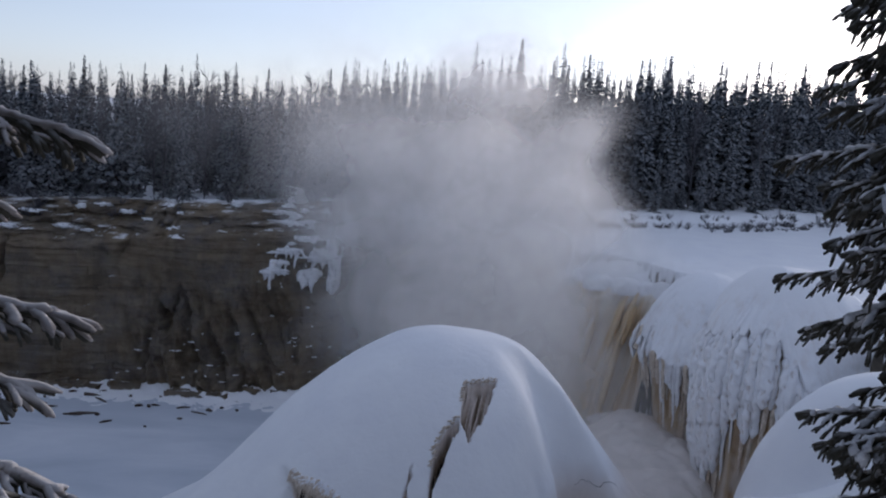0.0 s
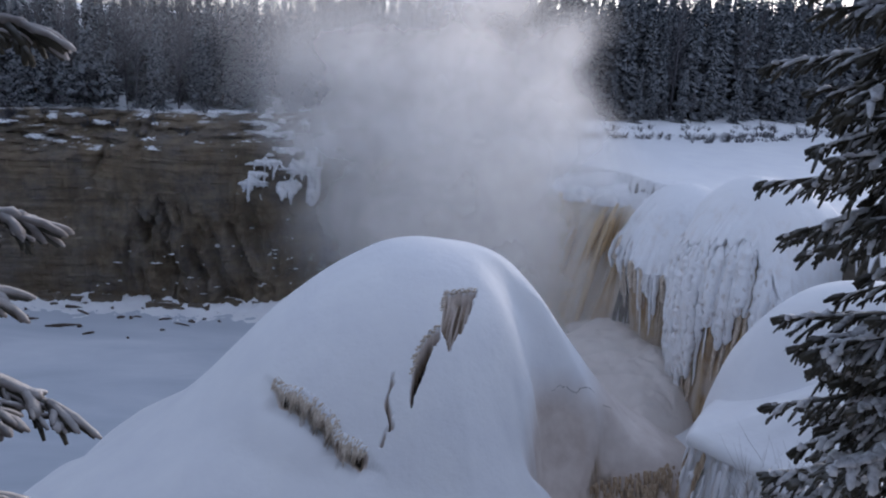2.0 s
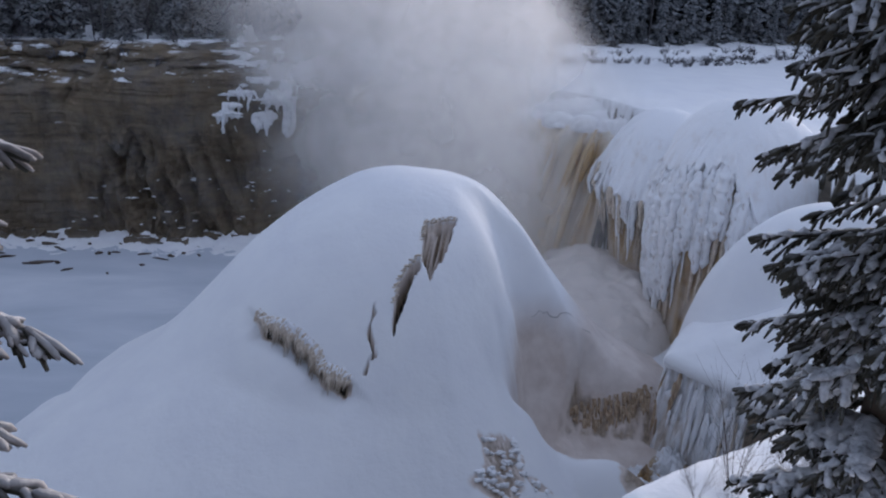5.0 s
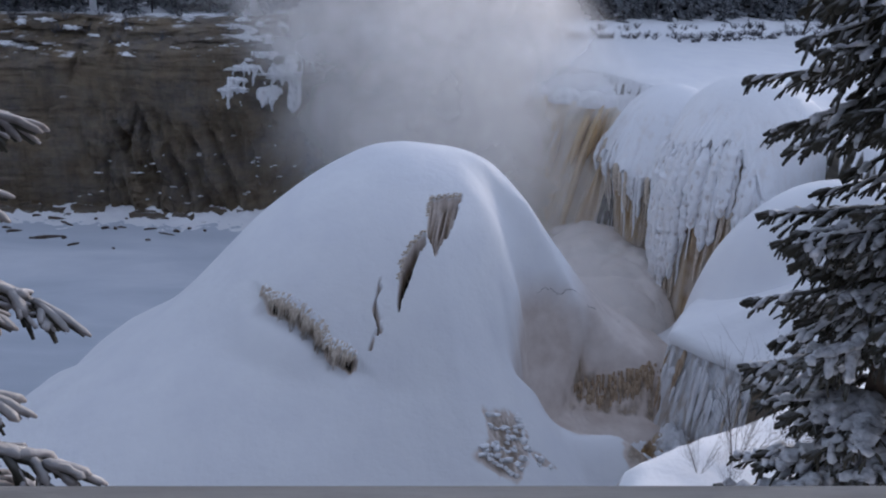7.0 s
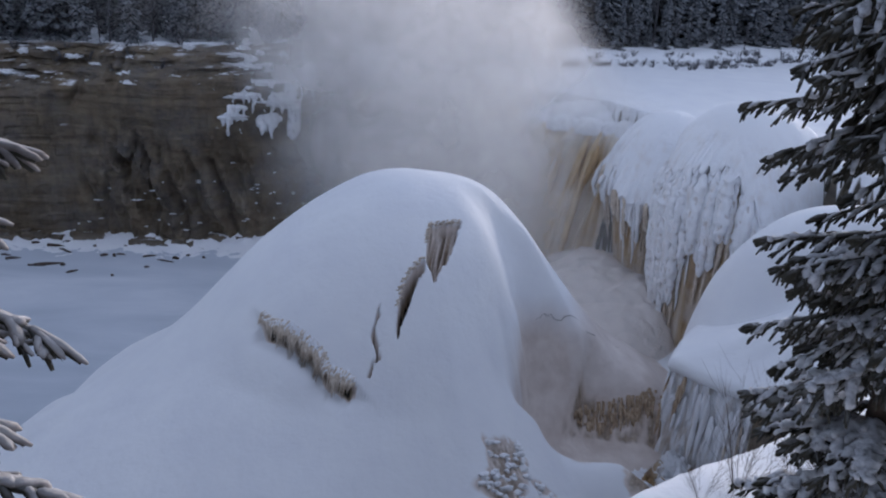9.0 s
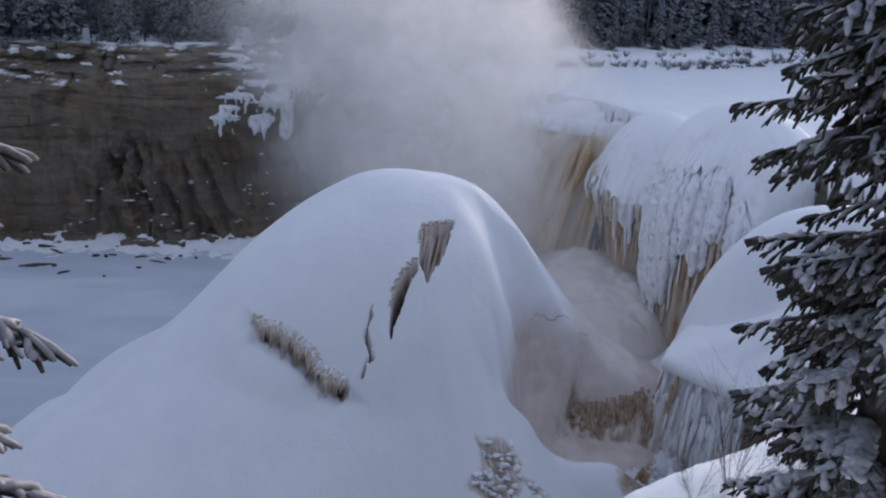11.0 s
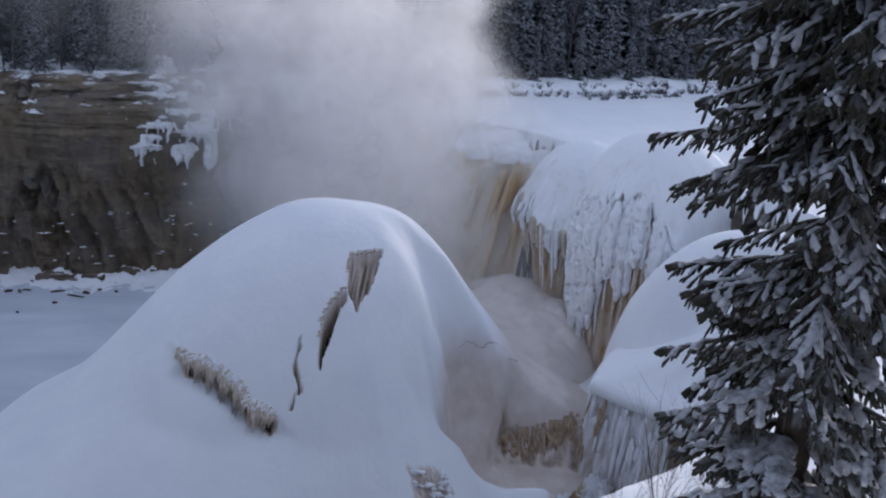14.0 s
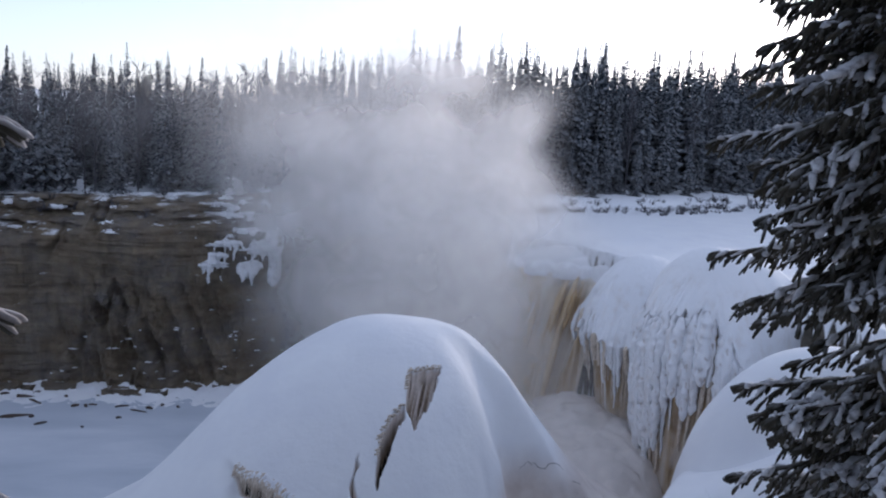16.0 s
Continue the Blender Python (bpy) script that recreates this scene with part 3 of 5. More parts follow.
def drape(name, centre, radii, top, label, seed, squareness, crust, bottoms, span, spacing, fat, tan, fold=0.42, tuck=0.12, stretch=1.0, core=0.88):
    """A snow dome from whose crust knobbly ice columns hang over a stained core.
    crust: by angle, the share of the height at which the crust ends; bottoms: by angle, the height at which the columns end."""
    root = new(name)
    rnd = random.Random(seed)

    def spot(u, f, inset=1.0):
        """The dome's surface at angle u, a share f of the way down; below the fold it hangs and draws in."""
        g = np.minimum(f, fold)
        rr = (1 - (1 - g) ** squareness) ** 0.5 * inset * (1 - tuck * np.clip((f - fold) / (1 - fold), 0, 1))
        return (centre[0] + radii[0] * rr * np.cos(u) * np.where(np.cos(u) > 0, stretch, 1.0), centre[1] + radii[1] * rr * np.sin(u), top * (1 - f))

    n, rows = 420, 70
    us, vs = np.linspace(0, math.tau, n, endpoint=False), np.linspace(0, 1, rows)
    deg = np.degrees(us)
    hang = smooth_step(span[0] - 12, span[0] + 12, deg) * smooth_step(span[1] + 12, span[1] - 12, deg)
    edge = np.interp(deg, *crust) + 0.05 * fbm(np.cos(us) * 9 + seed, np.sin(us) * 9, 0 * us, 2) + 0.03 * np.abs(fbm(np.cos(us) * 26, np.sin(us) * 26, 0 * us, 1))
    edge = 1.0 - (1.0 - edge) * hang
    U, V = np.meshgrid(us, vs, indexing="ij")
    F = edge[:, None] * V
    X, Y, Z = spot(U, F)
    near = smooth_step(-0.10, 0.0, F - edge[:, None]) * hang[:, None]
    lump = fbm(np.cos(U) * 1.3 + seed, np.sin(U) * 1.3, V * 1.5, 3) * 0.10
    beads = fbm(np.cos(U) * 14, np.sin(U) * 14, Z * 1.5, 2)
    swell = 1 + lump * smooth_step(0, 0.15, F) + near * (0.03 + 0.035 * beads) - 0.10 * smooth_step(-0.02, 0.0, F - edge[:, None]) * hang[:, None]
    X, Y = centre[0] + (X - centre[0]) * swell, centre[1] + (Y - centre[1]) * swell
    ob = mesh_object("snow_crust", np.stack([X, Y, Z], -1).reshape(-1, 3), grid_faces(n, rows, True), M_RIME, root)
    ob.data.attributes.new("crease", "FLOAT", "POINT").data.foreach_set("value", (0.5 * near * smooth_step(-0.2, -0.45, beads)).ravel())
    U, V = U[::2, ::2], V[::2, ::2]
    X, Y, Z = spot(U, V, core)
    rib = 1 + 0.06 * np.abs(fbm(np.cos(U) * 16 + seed, np.sin(U) * 16, V, 2)) * smooth_step(0.1, 0.4, V)
    mesh_object("ice_core", np.stack([centre[0] + (X - centre[0]) * rib, centre[1] + (Y - centre[1]) * rib, Z - 0.3], -1).reshape(-1, 3), grid_faces(n // 2, rows // 2, True), M_BROWN, root)
    arc = math.radians(span[1] - span[0]) * 0.5 * (radii[0] + radii[1])
    count = int(arc / spacing)
    for layer, share in ((0, 1.0), (1, 0.8)):
        for i in range(int(count * share)):
            d = span[0] + (span[1] - span[0]) * (i + rnd.uniform(0.2, 0.8)) / (count * share)
            u = math.radians(d)
            f0 = float(np.interp(d, *crust)) - rnd.uniform(0.0, 0.06)
            z1 = float(np.interp(d, *bottoms)) + rnd.uniform(-1.1, 1.4)
            w = fat * rnd.uniform(0.65, 1.25)
            if layer:
                f0, z1, w = f0 + 0.04, z1 - rnd.uniform(0.8, 3.4), 0.5 * w
            f1 = min(1.0, 1 - z1 / top)
            if f1 - f0 < 0.05:
                f1 = f0 + 0.05
            f = np.linspace(f0, f1, max(10, int((f1 - f0) * top / 0.10)))
            x, y, z = spot(np.full(len(f), u), f, (1.0 if layer else rnd.uniform(0.955, 1.05)) - 0.07 * layer)
            x, y = x + 0.10 * fbm(z * 0.5, 0 * z + i, 0 * z, 1), y + 0.10 * fbm(z * 0.5, 0 * z, 0 * z + i, 1)
            q = np.linspace(0, 1, len(f))
            r = w * np.minimum(1, 0.35 + q * 5) * np.sqrt(np.clip(1 - q ** (3.0 if layer else 9.0), 0.004, 1))
            pts, crease = column(np.stack([x, y, z], -1), r, seed * 50 + i + 300 * layer, 9 if layer else 12, 0.30 if layer else 0.52)
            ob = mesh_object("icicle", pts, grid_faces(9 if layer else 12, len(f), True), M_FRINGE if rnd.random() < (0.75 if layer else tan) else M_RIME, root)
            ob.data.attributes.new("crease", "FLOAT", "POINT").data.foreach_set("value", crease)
    return tagged(root, label, "frozen fall", group="ice along the lip of the falls")


def rime_material():
    """White knobbly rime with thin brown joints between its beads."""
    k = Mat("rime", 0.7, 0.5)
    att = k.n.new("ShaderNodeAttribute")
    att.attribute_name = "crease"
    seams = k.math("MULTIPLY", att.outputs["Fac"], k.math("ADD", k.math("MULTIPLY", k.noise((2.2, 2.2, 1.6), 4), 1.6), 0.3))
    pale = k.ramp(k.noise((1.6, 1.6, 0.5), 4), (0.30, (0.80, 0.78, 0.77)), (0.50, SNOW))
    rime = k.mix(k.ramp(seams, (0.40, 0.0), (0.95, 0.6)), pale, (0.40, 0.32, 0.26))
    col = k.mix(k.ramp(k.up(), (0.46, 0.0), (0.66, 1.0)), rime, SNOW)
    h = k.math("ADD", k.noise((2.6, 2.6, 1.6), 4, 0.6, 0.8), k.math("MULTIPLY", k.noise(0.9, 3), 1.0))
    return k.done(col, h, 0.18)


M_RIME = rime_material()
drape("frozen_fall", (24.5, 58.2), (5.2, 7.0), 18.3, "huge snow dome shedding knobbly icicles over brown ice", 1, 3.9,
      ([120, 185, 215, 230, 245, 260, 275, 300], [0.30, 0.30, 0.25, 0.23, 0.25, 0.34, 0.44, 0.60]),
      ([150, 180, 195, 205, 213, 226, 232, 240, 255, 280], [3.0, 2.5, 1.5, 2.5, 7.0, 7.0, 5.5, 8.5, 9.0, 8.6]), (125, 285), 0.62, 0.36, 0.0, stretch=1.75)
drape("frozen_fall", (22.4, 66.8), (6.0, 6.2), 16.0, "snow dome with tan icicles under its broken crust", 4, 3.6,
      ([120, 150, 190, 203, 211, 240, 300], [0.34, 0.35, 0.38, 0.27, 0.41, 0.43, 0.5]),
      ([120, 190, 200, 207, 214, 235, 246, 290], [9.2, 9.0, 9.6, 9.8, 6.6, 6.4, 8.6, 8.6]), (125, 290), 0.34, 0.22, 0.30, tuck=0.30, core=0.74)


def mound(name, centre, radii, top, base, label, squareness=2.4, lumps=0.25, seed=0, n=110, material=M_SNOW):
    """A rounded heap of snow with steep sides."""
    us, vs = np.linspace(0, math.tau, n, endpoint=False), np.linspace(0, 1, 60)
    U, V = np.meshgrid(us, vs, indexing="ij")
    lump = fbm(np.cos(U) * 1.4 + seed, np.sin(U) * 1.4, V * 1.5, 3) * lumps
    ang = V * math.pi / 2
    rr = np.sin(ang) ** (2 / squareness) * (1 + 0.3 * lump)
    hh = np.cos(ang) ** (2 / squareness)
    X = centre[0] + radii[0] * rr * np.cos(U)
    Y = centre[1] + radii[1] * rr * np.sin(U)
    Z = base + (top - base) * hh + lump * 0.6 * V
    return tagged(mesh_object(name, np.stack([X, Y, Z], -1).reshape(-1, 3), grid_faces(n, 60, True), material), label, "snow mound")


mound("snow_mound", (21.8, 80.0), (10.4, 6.5), 15.25, 11.2, "low snow cap above the running brown water", 2.3, 0.36, 9)
for _x, _y, _r, _t in ((20.6, 73.2, 1.5, 13.9), (18.9, 73.9, 1.2, 13.5), (17.2, 74.2, 1.5, 13.7), (15.0, 75.6, 1.7, 13.6), (12.4, 77.8, 1.8, 13.5)):
    mound("snow_mound", (_x, _y), (_r, 0.8 * _r), _t, 12.3, "small snow lump on the lip of the falls", 2.2, 0.5, _x, 60)
mound("snow_mound", (27.3, 45.8), (9.4, 5.2), 14.3, 0, "smooth snow mound above the rock shelf", 2.3, 0.12, 4)


def spray_heap():
    """Low lumps of frozen spray at the foot of the falls."""
    xs, ys = np.arange(8, 25, 0.22), np.arange(50, 76, 0.22)
    X, Y = np.meshgrid(xs, ys, indexing="ij")
    e = np.clip(1 - ((X - 16.8) / 6.4) ** 2 - ((Y - 62.5) / 10.5) ** 2, 0, 1)
    Z = 3.4 * e ** 0.6 - 0.3 + (np.abs(fbm(X * 0.28, Y * 0.28, 2.0, 3)) * 1.1 + 0.12 * fbm(X * 1.1, Y * 1.1, 1.0, 2)) * smooth_step(0, 0.3, e)
    ob = mesh_object("spray_ice", np.stack([X, Y, Z], -1).reshape(-1, 3), grid_faces(len(xs), len(ys)), M_SPRAY)
    return tagged(ob, "lumpy pale heap of frozen spray below the falls", "ice heap")


M_SPRAY = ice_material("spray_ice", (0.45, 0.33, 0.20), 0.1, (0.80, 0.74, 0.69))
spray_heap()


def fall_sheet_material():
    """Tea-coloured water and ice in long runs that follow the flow."""
    k = Mat("running_water", 0.35, 0.7)
    att = k.n.new("ShaderNodeAttribute")
    att.attribute_name = "run"
    run = k.math("ADD", att.outputs["Fac"], k.math("MULTIPLY", k.math("SUBTRACT", k.noise(2.2, 4), 0.5), 0.35))
    col = k.ramp(run, (0.12, (0.72, 0.64, 0.52)), (0.40, (0.66, 0.50, 0.30)), (0.66, (0.50, 0.33, 0.15)), (0.95, (0.24, 0.15, 0.07)))
    return k.done(col, k.noise(3.0, 4), 0.15)


def running_fall():
    """The open part of the falls: brown water sliding from the lip in ribbed sheets."""
    lip = [(21.0, 72.4), (19.2, 73.0), (17.4, 73.4), (15.0, 74.8), (9.0, 80.0), (2.0, 84.5), (-6.0, 88.0)]
    root = new("waterfall")
    material = fall_sheet_material()
    rnd = random.Random(77)
    n, rows = 340, 60
    seg = np.linspace(0, len(lip) - 1.001, n)
    px = np.interp(seg, range(len(lip)), [p[0] for p in lip])
    py = np.interp(seg, range(len(lip)), [p[1] for p in lip])
    V = np.linspace(0, 1, rows)[None, :]
    S = seg[:, None]
    rib = np.abs(fbm(S * 2.2, 0 * V + S * 0, V * 0.5, 2)) * 0.9 + fbm(S * 1.2, 0 * V, V * 0.8, 2) * 0.9
    lean = 3.4 * V ** 0.8 + rib * smooth_step(0, 0.12, V)
    X = px[:, None] - 1.0 * lean
    Y = py[:, None] - 0.62 * lean
    Z = 12.6 - 12.9 * V ** 1.15 + 0 * S
    back = np.array([[3.4, 2.2, 1.1, 0.45]])             # the smooth slide above the lip
    X = np.concatenate([px[:, None] + 0.8 * back, X], 1)
    Y = np.concatenate([py[:, None] + 0.6 * back, Y], 1)
    Z = np.concatenate([12.75 + 0.05 * back + 0 * S + 0.15 * fbm(S * 3, 0 * back, back, 2), Z], 1)
    V = np.concatenate([0 * back, V], 1)
    rows += 4
    ob = mesh_object("water_sheet", np.stack([X, Y, Z], -1).reshape(-1, 3), grid_faces(n, rows), material, root)
    run = 0.30 + 0.28 * fbm(S * 6.0, 0 * V, V * 0.9, 3) + 0.45 * fbm(S * 1.7, 0 * V, V * 2.0, 2)
    ob.data.attributes.new("run", "FLOAT", "POINT").data.foreach_set("value", run.ravel())
    for i in range(8):                      # single strands of ice in front of the sheet
        k = rnd.randrange(4, 200)
        a, b = sorted((rnd.uniform(0, 0.9), rnd.uniform(0.2, 1)))
        v = np.linspace(a * 0.6, max(b, a + 0.2), 26)
        l = 3.4 * v ** 0.8 + 0.55 * rnd.random() + 0.45
        path = np.stack([px[k] - l, py[k] - 0.62 * l, 12.9 - 13.2 * v ** 1.1], -1)
        q = np.linspace(0, 1, 26)
        pts, crease = column(path, rnd.uniform(0.2, 0.4) * np.minimum(1, 0.3 + q * 4) * np.sqrt(np.clip(1 - q ** 4, 0.01, 1)), i, 8, 0.22)
        ob = mesh_object("ice_strand", pts, grid_faces(8, 26, True), material, root)
        ob.data.attributes.new("run", "FLOAT", "POINT").data.foreach_set("value", (rnd.uniform(0.1, 0.7) + 0.3 * crease))
    return tagged(root, "tea-brown water and ice falling in ribbed sheets", "waterfall")


running_fall()


# ---- the rock shelf beside the hollow ----
def build_shelf():
    ring = [(19.0, 45.5), (17.2, 43.2), (15.7, 40.7), (17.4, 38.8), (19.0, 37.3), (20.4, 35.9), (22.4, 33.6), (26.5, 31.5), (33.0, 34.0), (35.0, 44.0), (27.0, 49.0)]
    ring = [(x + 0.3, y) for x, y in ring]
    root = new("rock_shelf")
    n = 300
    seg = np.linspace(0, len(ring), n, endpoint=False)
    k = list(range(len(ring) + 1))
    px = np.interp(seg, k, [p[0] for p in ring + ring[:1]])
    py = np.interp(seg, k, [p[1] for p in ring + ring[:1]])
    cx, cy = 26.0, 41.0
    out = np.stack([px - cx, py - cy], -1)
    out /= np.linalg.norm(out, axis=1)[:, None]

    def loft(name, rows, material):
        """rows: (share of the way to the middle, height, how far out, ribs)"""
        pts = []
        for share, z, push, ribs in rows:
            wob = ribs * (np.abs(fbm(px * 1.6, py * 1.6, z * 0.2, 2)) + 0.6 * np.abs(fbm(px * 4.5, py * 4.5, z * 0.35, 2)) - 0.3)
            x = px + (cx - px) * share + out[:, 0] * (push + wob)
            y = py + (cy - py) * share + out[:, 1] * (push + wob)
            pts.append(np.stack([x, y, z + 0.4 * max(0.0, z) / 6 + 0.18 * fbm(px * 0.4, py * 0.4, share, 2)], -1))
        arr = np.stack(pts, 1)
        return mesh_object(name, arr.reshape(-1, 3), grid_faces(n, len(rows), True), material, root)

    loft("ice_face", [(0, z, 0.25 * (6 - z) / 6 + 0.1, 0.55 * min(1, (6.2 - z) / 1.5)) for z in np.linspace(-0.3, 6.0, 34)], M_ICE)
    top = [(0.0, 5.35, 0.35, 0.05), (0.0, 5.5, 0.52, 0.05), (0.0, 5.8, 0.56, 0.0), (0.0, 6.05, 0.42, 0.0), (0.0, 6.2, 0.12, 0.0)]
    top += [(s, 6.25 + 4.5 * s ** 1.3, 0.0, 0.0) for s in np.linspace(0.06, 1.0, 16)]
    loft("snow_blanket", top, M_SNOW)
    # icicles under the snow's edge, stained low down beside the hollow
    rnd = random.Random(19)
    for i in range(130):
        k = rnd.randrange(int(n * 0.05), int(n * 0.62))
        a = Vector((px[k] + out[k, 0] * rnd.uniform(0.25, 0.55), py[k] + out[k, 1] * rnd.uniform(0.25, 0.55), rnd.uniform(3.2, 5.7)))
        l = rnd.uniform(0.5, 3.0)
        bm = bmesh.new()
        path = [a + Vector((out[k, 0] * 0.12 * f, out[k, 1] * 0.12 * f, -l * f)) for f in (0, 0.2, 0.45, 0.7, 0.9, 1)]
        w = rnd.uniform(0.05, 0.17)
        tube(bm, path, [w * 0.5, w * rnd.uniform(0.9, 1.3), w, w * rnd.uniform(0.6, 1.0), w * 0.45, 0.015], 7, 0.22, i)
        part("icicle", bm, M_STAIN if 44 < k < 66 and l > 1.2 else M_FRINGE if rnd.random() < 0.15 else M_RIME, root)
    for i in range(46):                      # broken ice heaped at the foot
        f = rnd.random()
        x, y = 13.3 + 3.6 * f + rnd.uniform(-0.5, 0.5), 36.6 + 2.9 * f + rnd.uniform(-0.6, 0.6)
        bm = bmesh.new()
        bmesh.ops.create_icosphere(bm, subdivisions=3, radius=1)
        w, t = rnd.uniform(0.22, 0.55), rnd.uniform(0.25, 0.75)
        for v in bm.verts:
            g = 1 + 0.7 * noise.noise((v.co.x * 1.9 + 3 * i, v.co.y * 1.9, v.co.z * 1.9)) + 0.25 * noise.noise((v.co.x * 5 + i, v.co.y * 5, v.co.z * 5))
            v.co = Vector((v.co.x * w * g, v.co.y * w * g, v.co.z * t * g))
        bmesh.ops.translate(bm, vec=(x, y, 0.25 + 0.5 * t * f), verts=bm.verts)
        part("ice_lump", bm, M_BROWN if rnd.random() < 0.35 - 0.2 * f else M_ICE, root)
    # a bare block of dark rock under the snow's edge
    for x, y, w, h, turn in ((19.9, 36.5, 1.5, 3.0, -46), (22.9, 32.9, 1.2, 2.2, -38)):
        bm = bmesh.new()
        bmesh.ops.create_cube(bm, size=1.0)
        bmesh.ops.scale(bm, vec=(w, 1.3, h), verts=bm.verts)
        bmesh.ops.bevel(bm, geom=bm.edges[:], offset=0.08, segments=1, affect="EDGES")
        bmesh.ops.rotate(bm, matrix=Matrix.Rotation(radians(turn), 3, "Z"), verts=bm.verts)
        bmesh.ops.translate(bm, vec=(x, y, 5.2 - h / 2), verts=bm.verts)
        part("rock_block", bm, M_ROCK, root, "bare grey-brown rock block", smooth=False)
    return tagged(root, "rock shelf hung with ice under a blanket of snow", "rock shelf")


build_shelf()


# ---- the far cliff ----
def rim_height(x):
    return np.interp(x, [-75, -60, -40, -10, 0], [15.6, 16.0, 16.6, 18.0, 17.2])


def cliff_face(x, z):
    """How far north the rock stands at x and height z."""
    y = np.interp(x, [-80, -40, -30, -22, -13, -7, -3], [72.5, 73, 74, 73, 75, 84, 92])
    bed = fbm(x * 0.035, 0 * x, z * 1.9, 3)
    bed = (np.round(bed * 5) / 5 * 0.16 + bed * 0.10) * smooth_step(-0.5, 0.5, fbm(x * 0.09, 0 * x, z * 0.25 + 9.0, 2))
    row = np.round(z * 1.1 + 0.4 * np.sin(x * 0.11))
    blocks = fbm(np.round(x * 0.6 + row * 0.37 + 0.35 * np.sin(x * 0.4)) * 1.7, 0 * x, row * 1.3, 1) * 0.34
    bulge = fbm(x * 0.13, 0 * x, z * 0.10, 3) * 0.9
    broken = np.abs(fbm(x * 0.5 + z * 0.18, 0 * x, z * 0.16, 3)) * smooth_step(-32, -27, x) * smooth_step(-10, -14, x) * smooth_step(12.5, 8, z)
    joints = smooth_step(0.10, 0.0, np.abs(fbm(x * 0.22 + 3.0, 0 * x, z * 0.05, 2))) * smooth_step(0.0, 0.35, fbm(x * 0.1, 0 * x, z * 0.12 + 4.0, 2))
    return y + 0.09 * z + bed + blocks + bulge + 1.9 * broken + 0.8 * joints - 0.25


def build_cliff():
    xs, zs = np.arange(-80, -3.9, 0.22), np.concatenate([np.arange(-0.6, 12.4, 0.17), np.linspace(12.5, 18.6, 40)])
    X, Z = np.meshgrid(xs, zs, indexing="ij")
    top = rim_height(X)
    back = np.clip(Z - (top - 3.3 - 1.2 * fbm(X * 0.07, 0 * X, 5.0, 2)), 0, 6)
    uneven = np.clip(back, 0, 1) * (0.9 * fbm(X * 0.35, 0 * X, Z * 1.6, 4) + 0.6 * fbm(X * 0.1, 0 * X, Z * 0.7, 2))
    Y = cliff_face(X, Z) + 1.15 * back + uneven
    Z = np.minimum(Z, top + 0.10 + 0.15 * fbm(X * 0.5, 0 * X, 1.0, 2))
    ob = mesh_object("cliff", np.stack([X, Y, Z], -1).reshape(-1, 3), grid_faces(len(xs), len(zs)), M_ROCK, smooth=False)
    return tagged(ob, "layered brown limestone cliff with snowy ledges", "cliff", kind="structure")


build_cliff()


def ledge_snow():
    """Pillows of snow lying on the cliff's upper ledges, and frozen seeps under them."""
    rnd = random.Random(21)
    for i in range(100):
        x = rnd.uniform(-62, -9)
        if i < 24:
            x = rnd.uniform(-17, -8.5)
        top = float(rim_height(x))
        z = top - rnd.uniform(0.0, 3.0) if i >= 24 else rnd.uniform(top - 6.0, top - 0.5)
        back = max(0.0, z - (top - 3.3))
        y = float(cliff_face(np.array(x), np.array(z))) + 1.0 * back - 0.1
        w, d, h = rnd.uniform(0.3, 1.2) * rnd.uniform(0.5, 1), rnd.uniform(0.25, 0.5), rnd.uniform(0.06, 0.22)
        if i >= 56:                          # flecks on the broken rock lower down
            x, z = rnd.uniform(-30, -9), rnd.uniform(0.8, 5.5) + 3.0 * max(0.0, rnd.gauss(0, 0.5))
            y = float(cliff_face(np.array(x), np.array(z))) - 0.02
            w, d, h = rnd.uniform(0.10, 0.34) * rnd.uniform(0.5, 1.2), rnd.uniform(0.10, 0.18), rnd.uniform(0.02, 0.05)
        bm = bmesh.new()
        bmesh.ops.create_icosphere(bm, subdivisions=3, radius=1)
        for v in bm.verts:
            k = max(-0.8, noise.noise((v.co.x * 2.6 + i, v.co.y * 2.6, v.co.z * 1.5)) * 1.5)
            v.co = Vector((v.co.x * w * (1 + k), v.co.y * d * (1 + k), v.co.z * h * (1 + k)))
        me = bpy.data.meshes.new("snow_pillow")
        bm.to_mesh(me)
        bm.free()
        me.polygons.foreach_set("use_smooth", [True] * len(me.polygons))
        me.materials.append(M_SNOW)
        ob = new("snow_pillow", me)
        ob.matrix_basis = pose(x, y, z, 0, 0, rnd.uniform(-6, 6))
        tagged(ob, "pillow of snow lying on a rock ledge", "snow", group="snow on the cliff ledges")


ledge_snow()


def cascade(x0, z1, z0, width, seed, label, stout=1.0):
    """A frozen seep spilling down the cliff."""
    rnd = random.Random(seed)
    root = new("ice_cascade")
    for i in range(int(width * 7)):
        x = x0 + width * rnd.uniform(-0.5, 0.5)
        a, b = z1 - rnd.uniform(0, 1.0) * (z1 - z0) * 0.4, z0 + rnd.uniform(0, 1) * (z1 - z0) * 0.55
        path, rad, fat = [], [], stout * rnd.choice((0.12, 0.18, 0.3, 0.42))
        for j in range(8):
            z = a + (b - a) * j / 7
            path.append((x + 0.12 * math.sin(j * 1.3 + i), float(cliff_face(np.array(x), np.array(z))) - 0.12 - 0.25 * math.sin(math.pi * j / 8), z))
            rad.append(fat * (1 - (j / 7) ** 1.4) * rnd.uniform(0.8, 1.2) + 0.02)
        bm = bmesh.new()
        tube(bm, path, rad, 8, 0.15, i)
        part("icicle", bm, M_RIME, root)
    return tagged(root, label, "frozen seep", group="frozen seeps on the cliff")


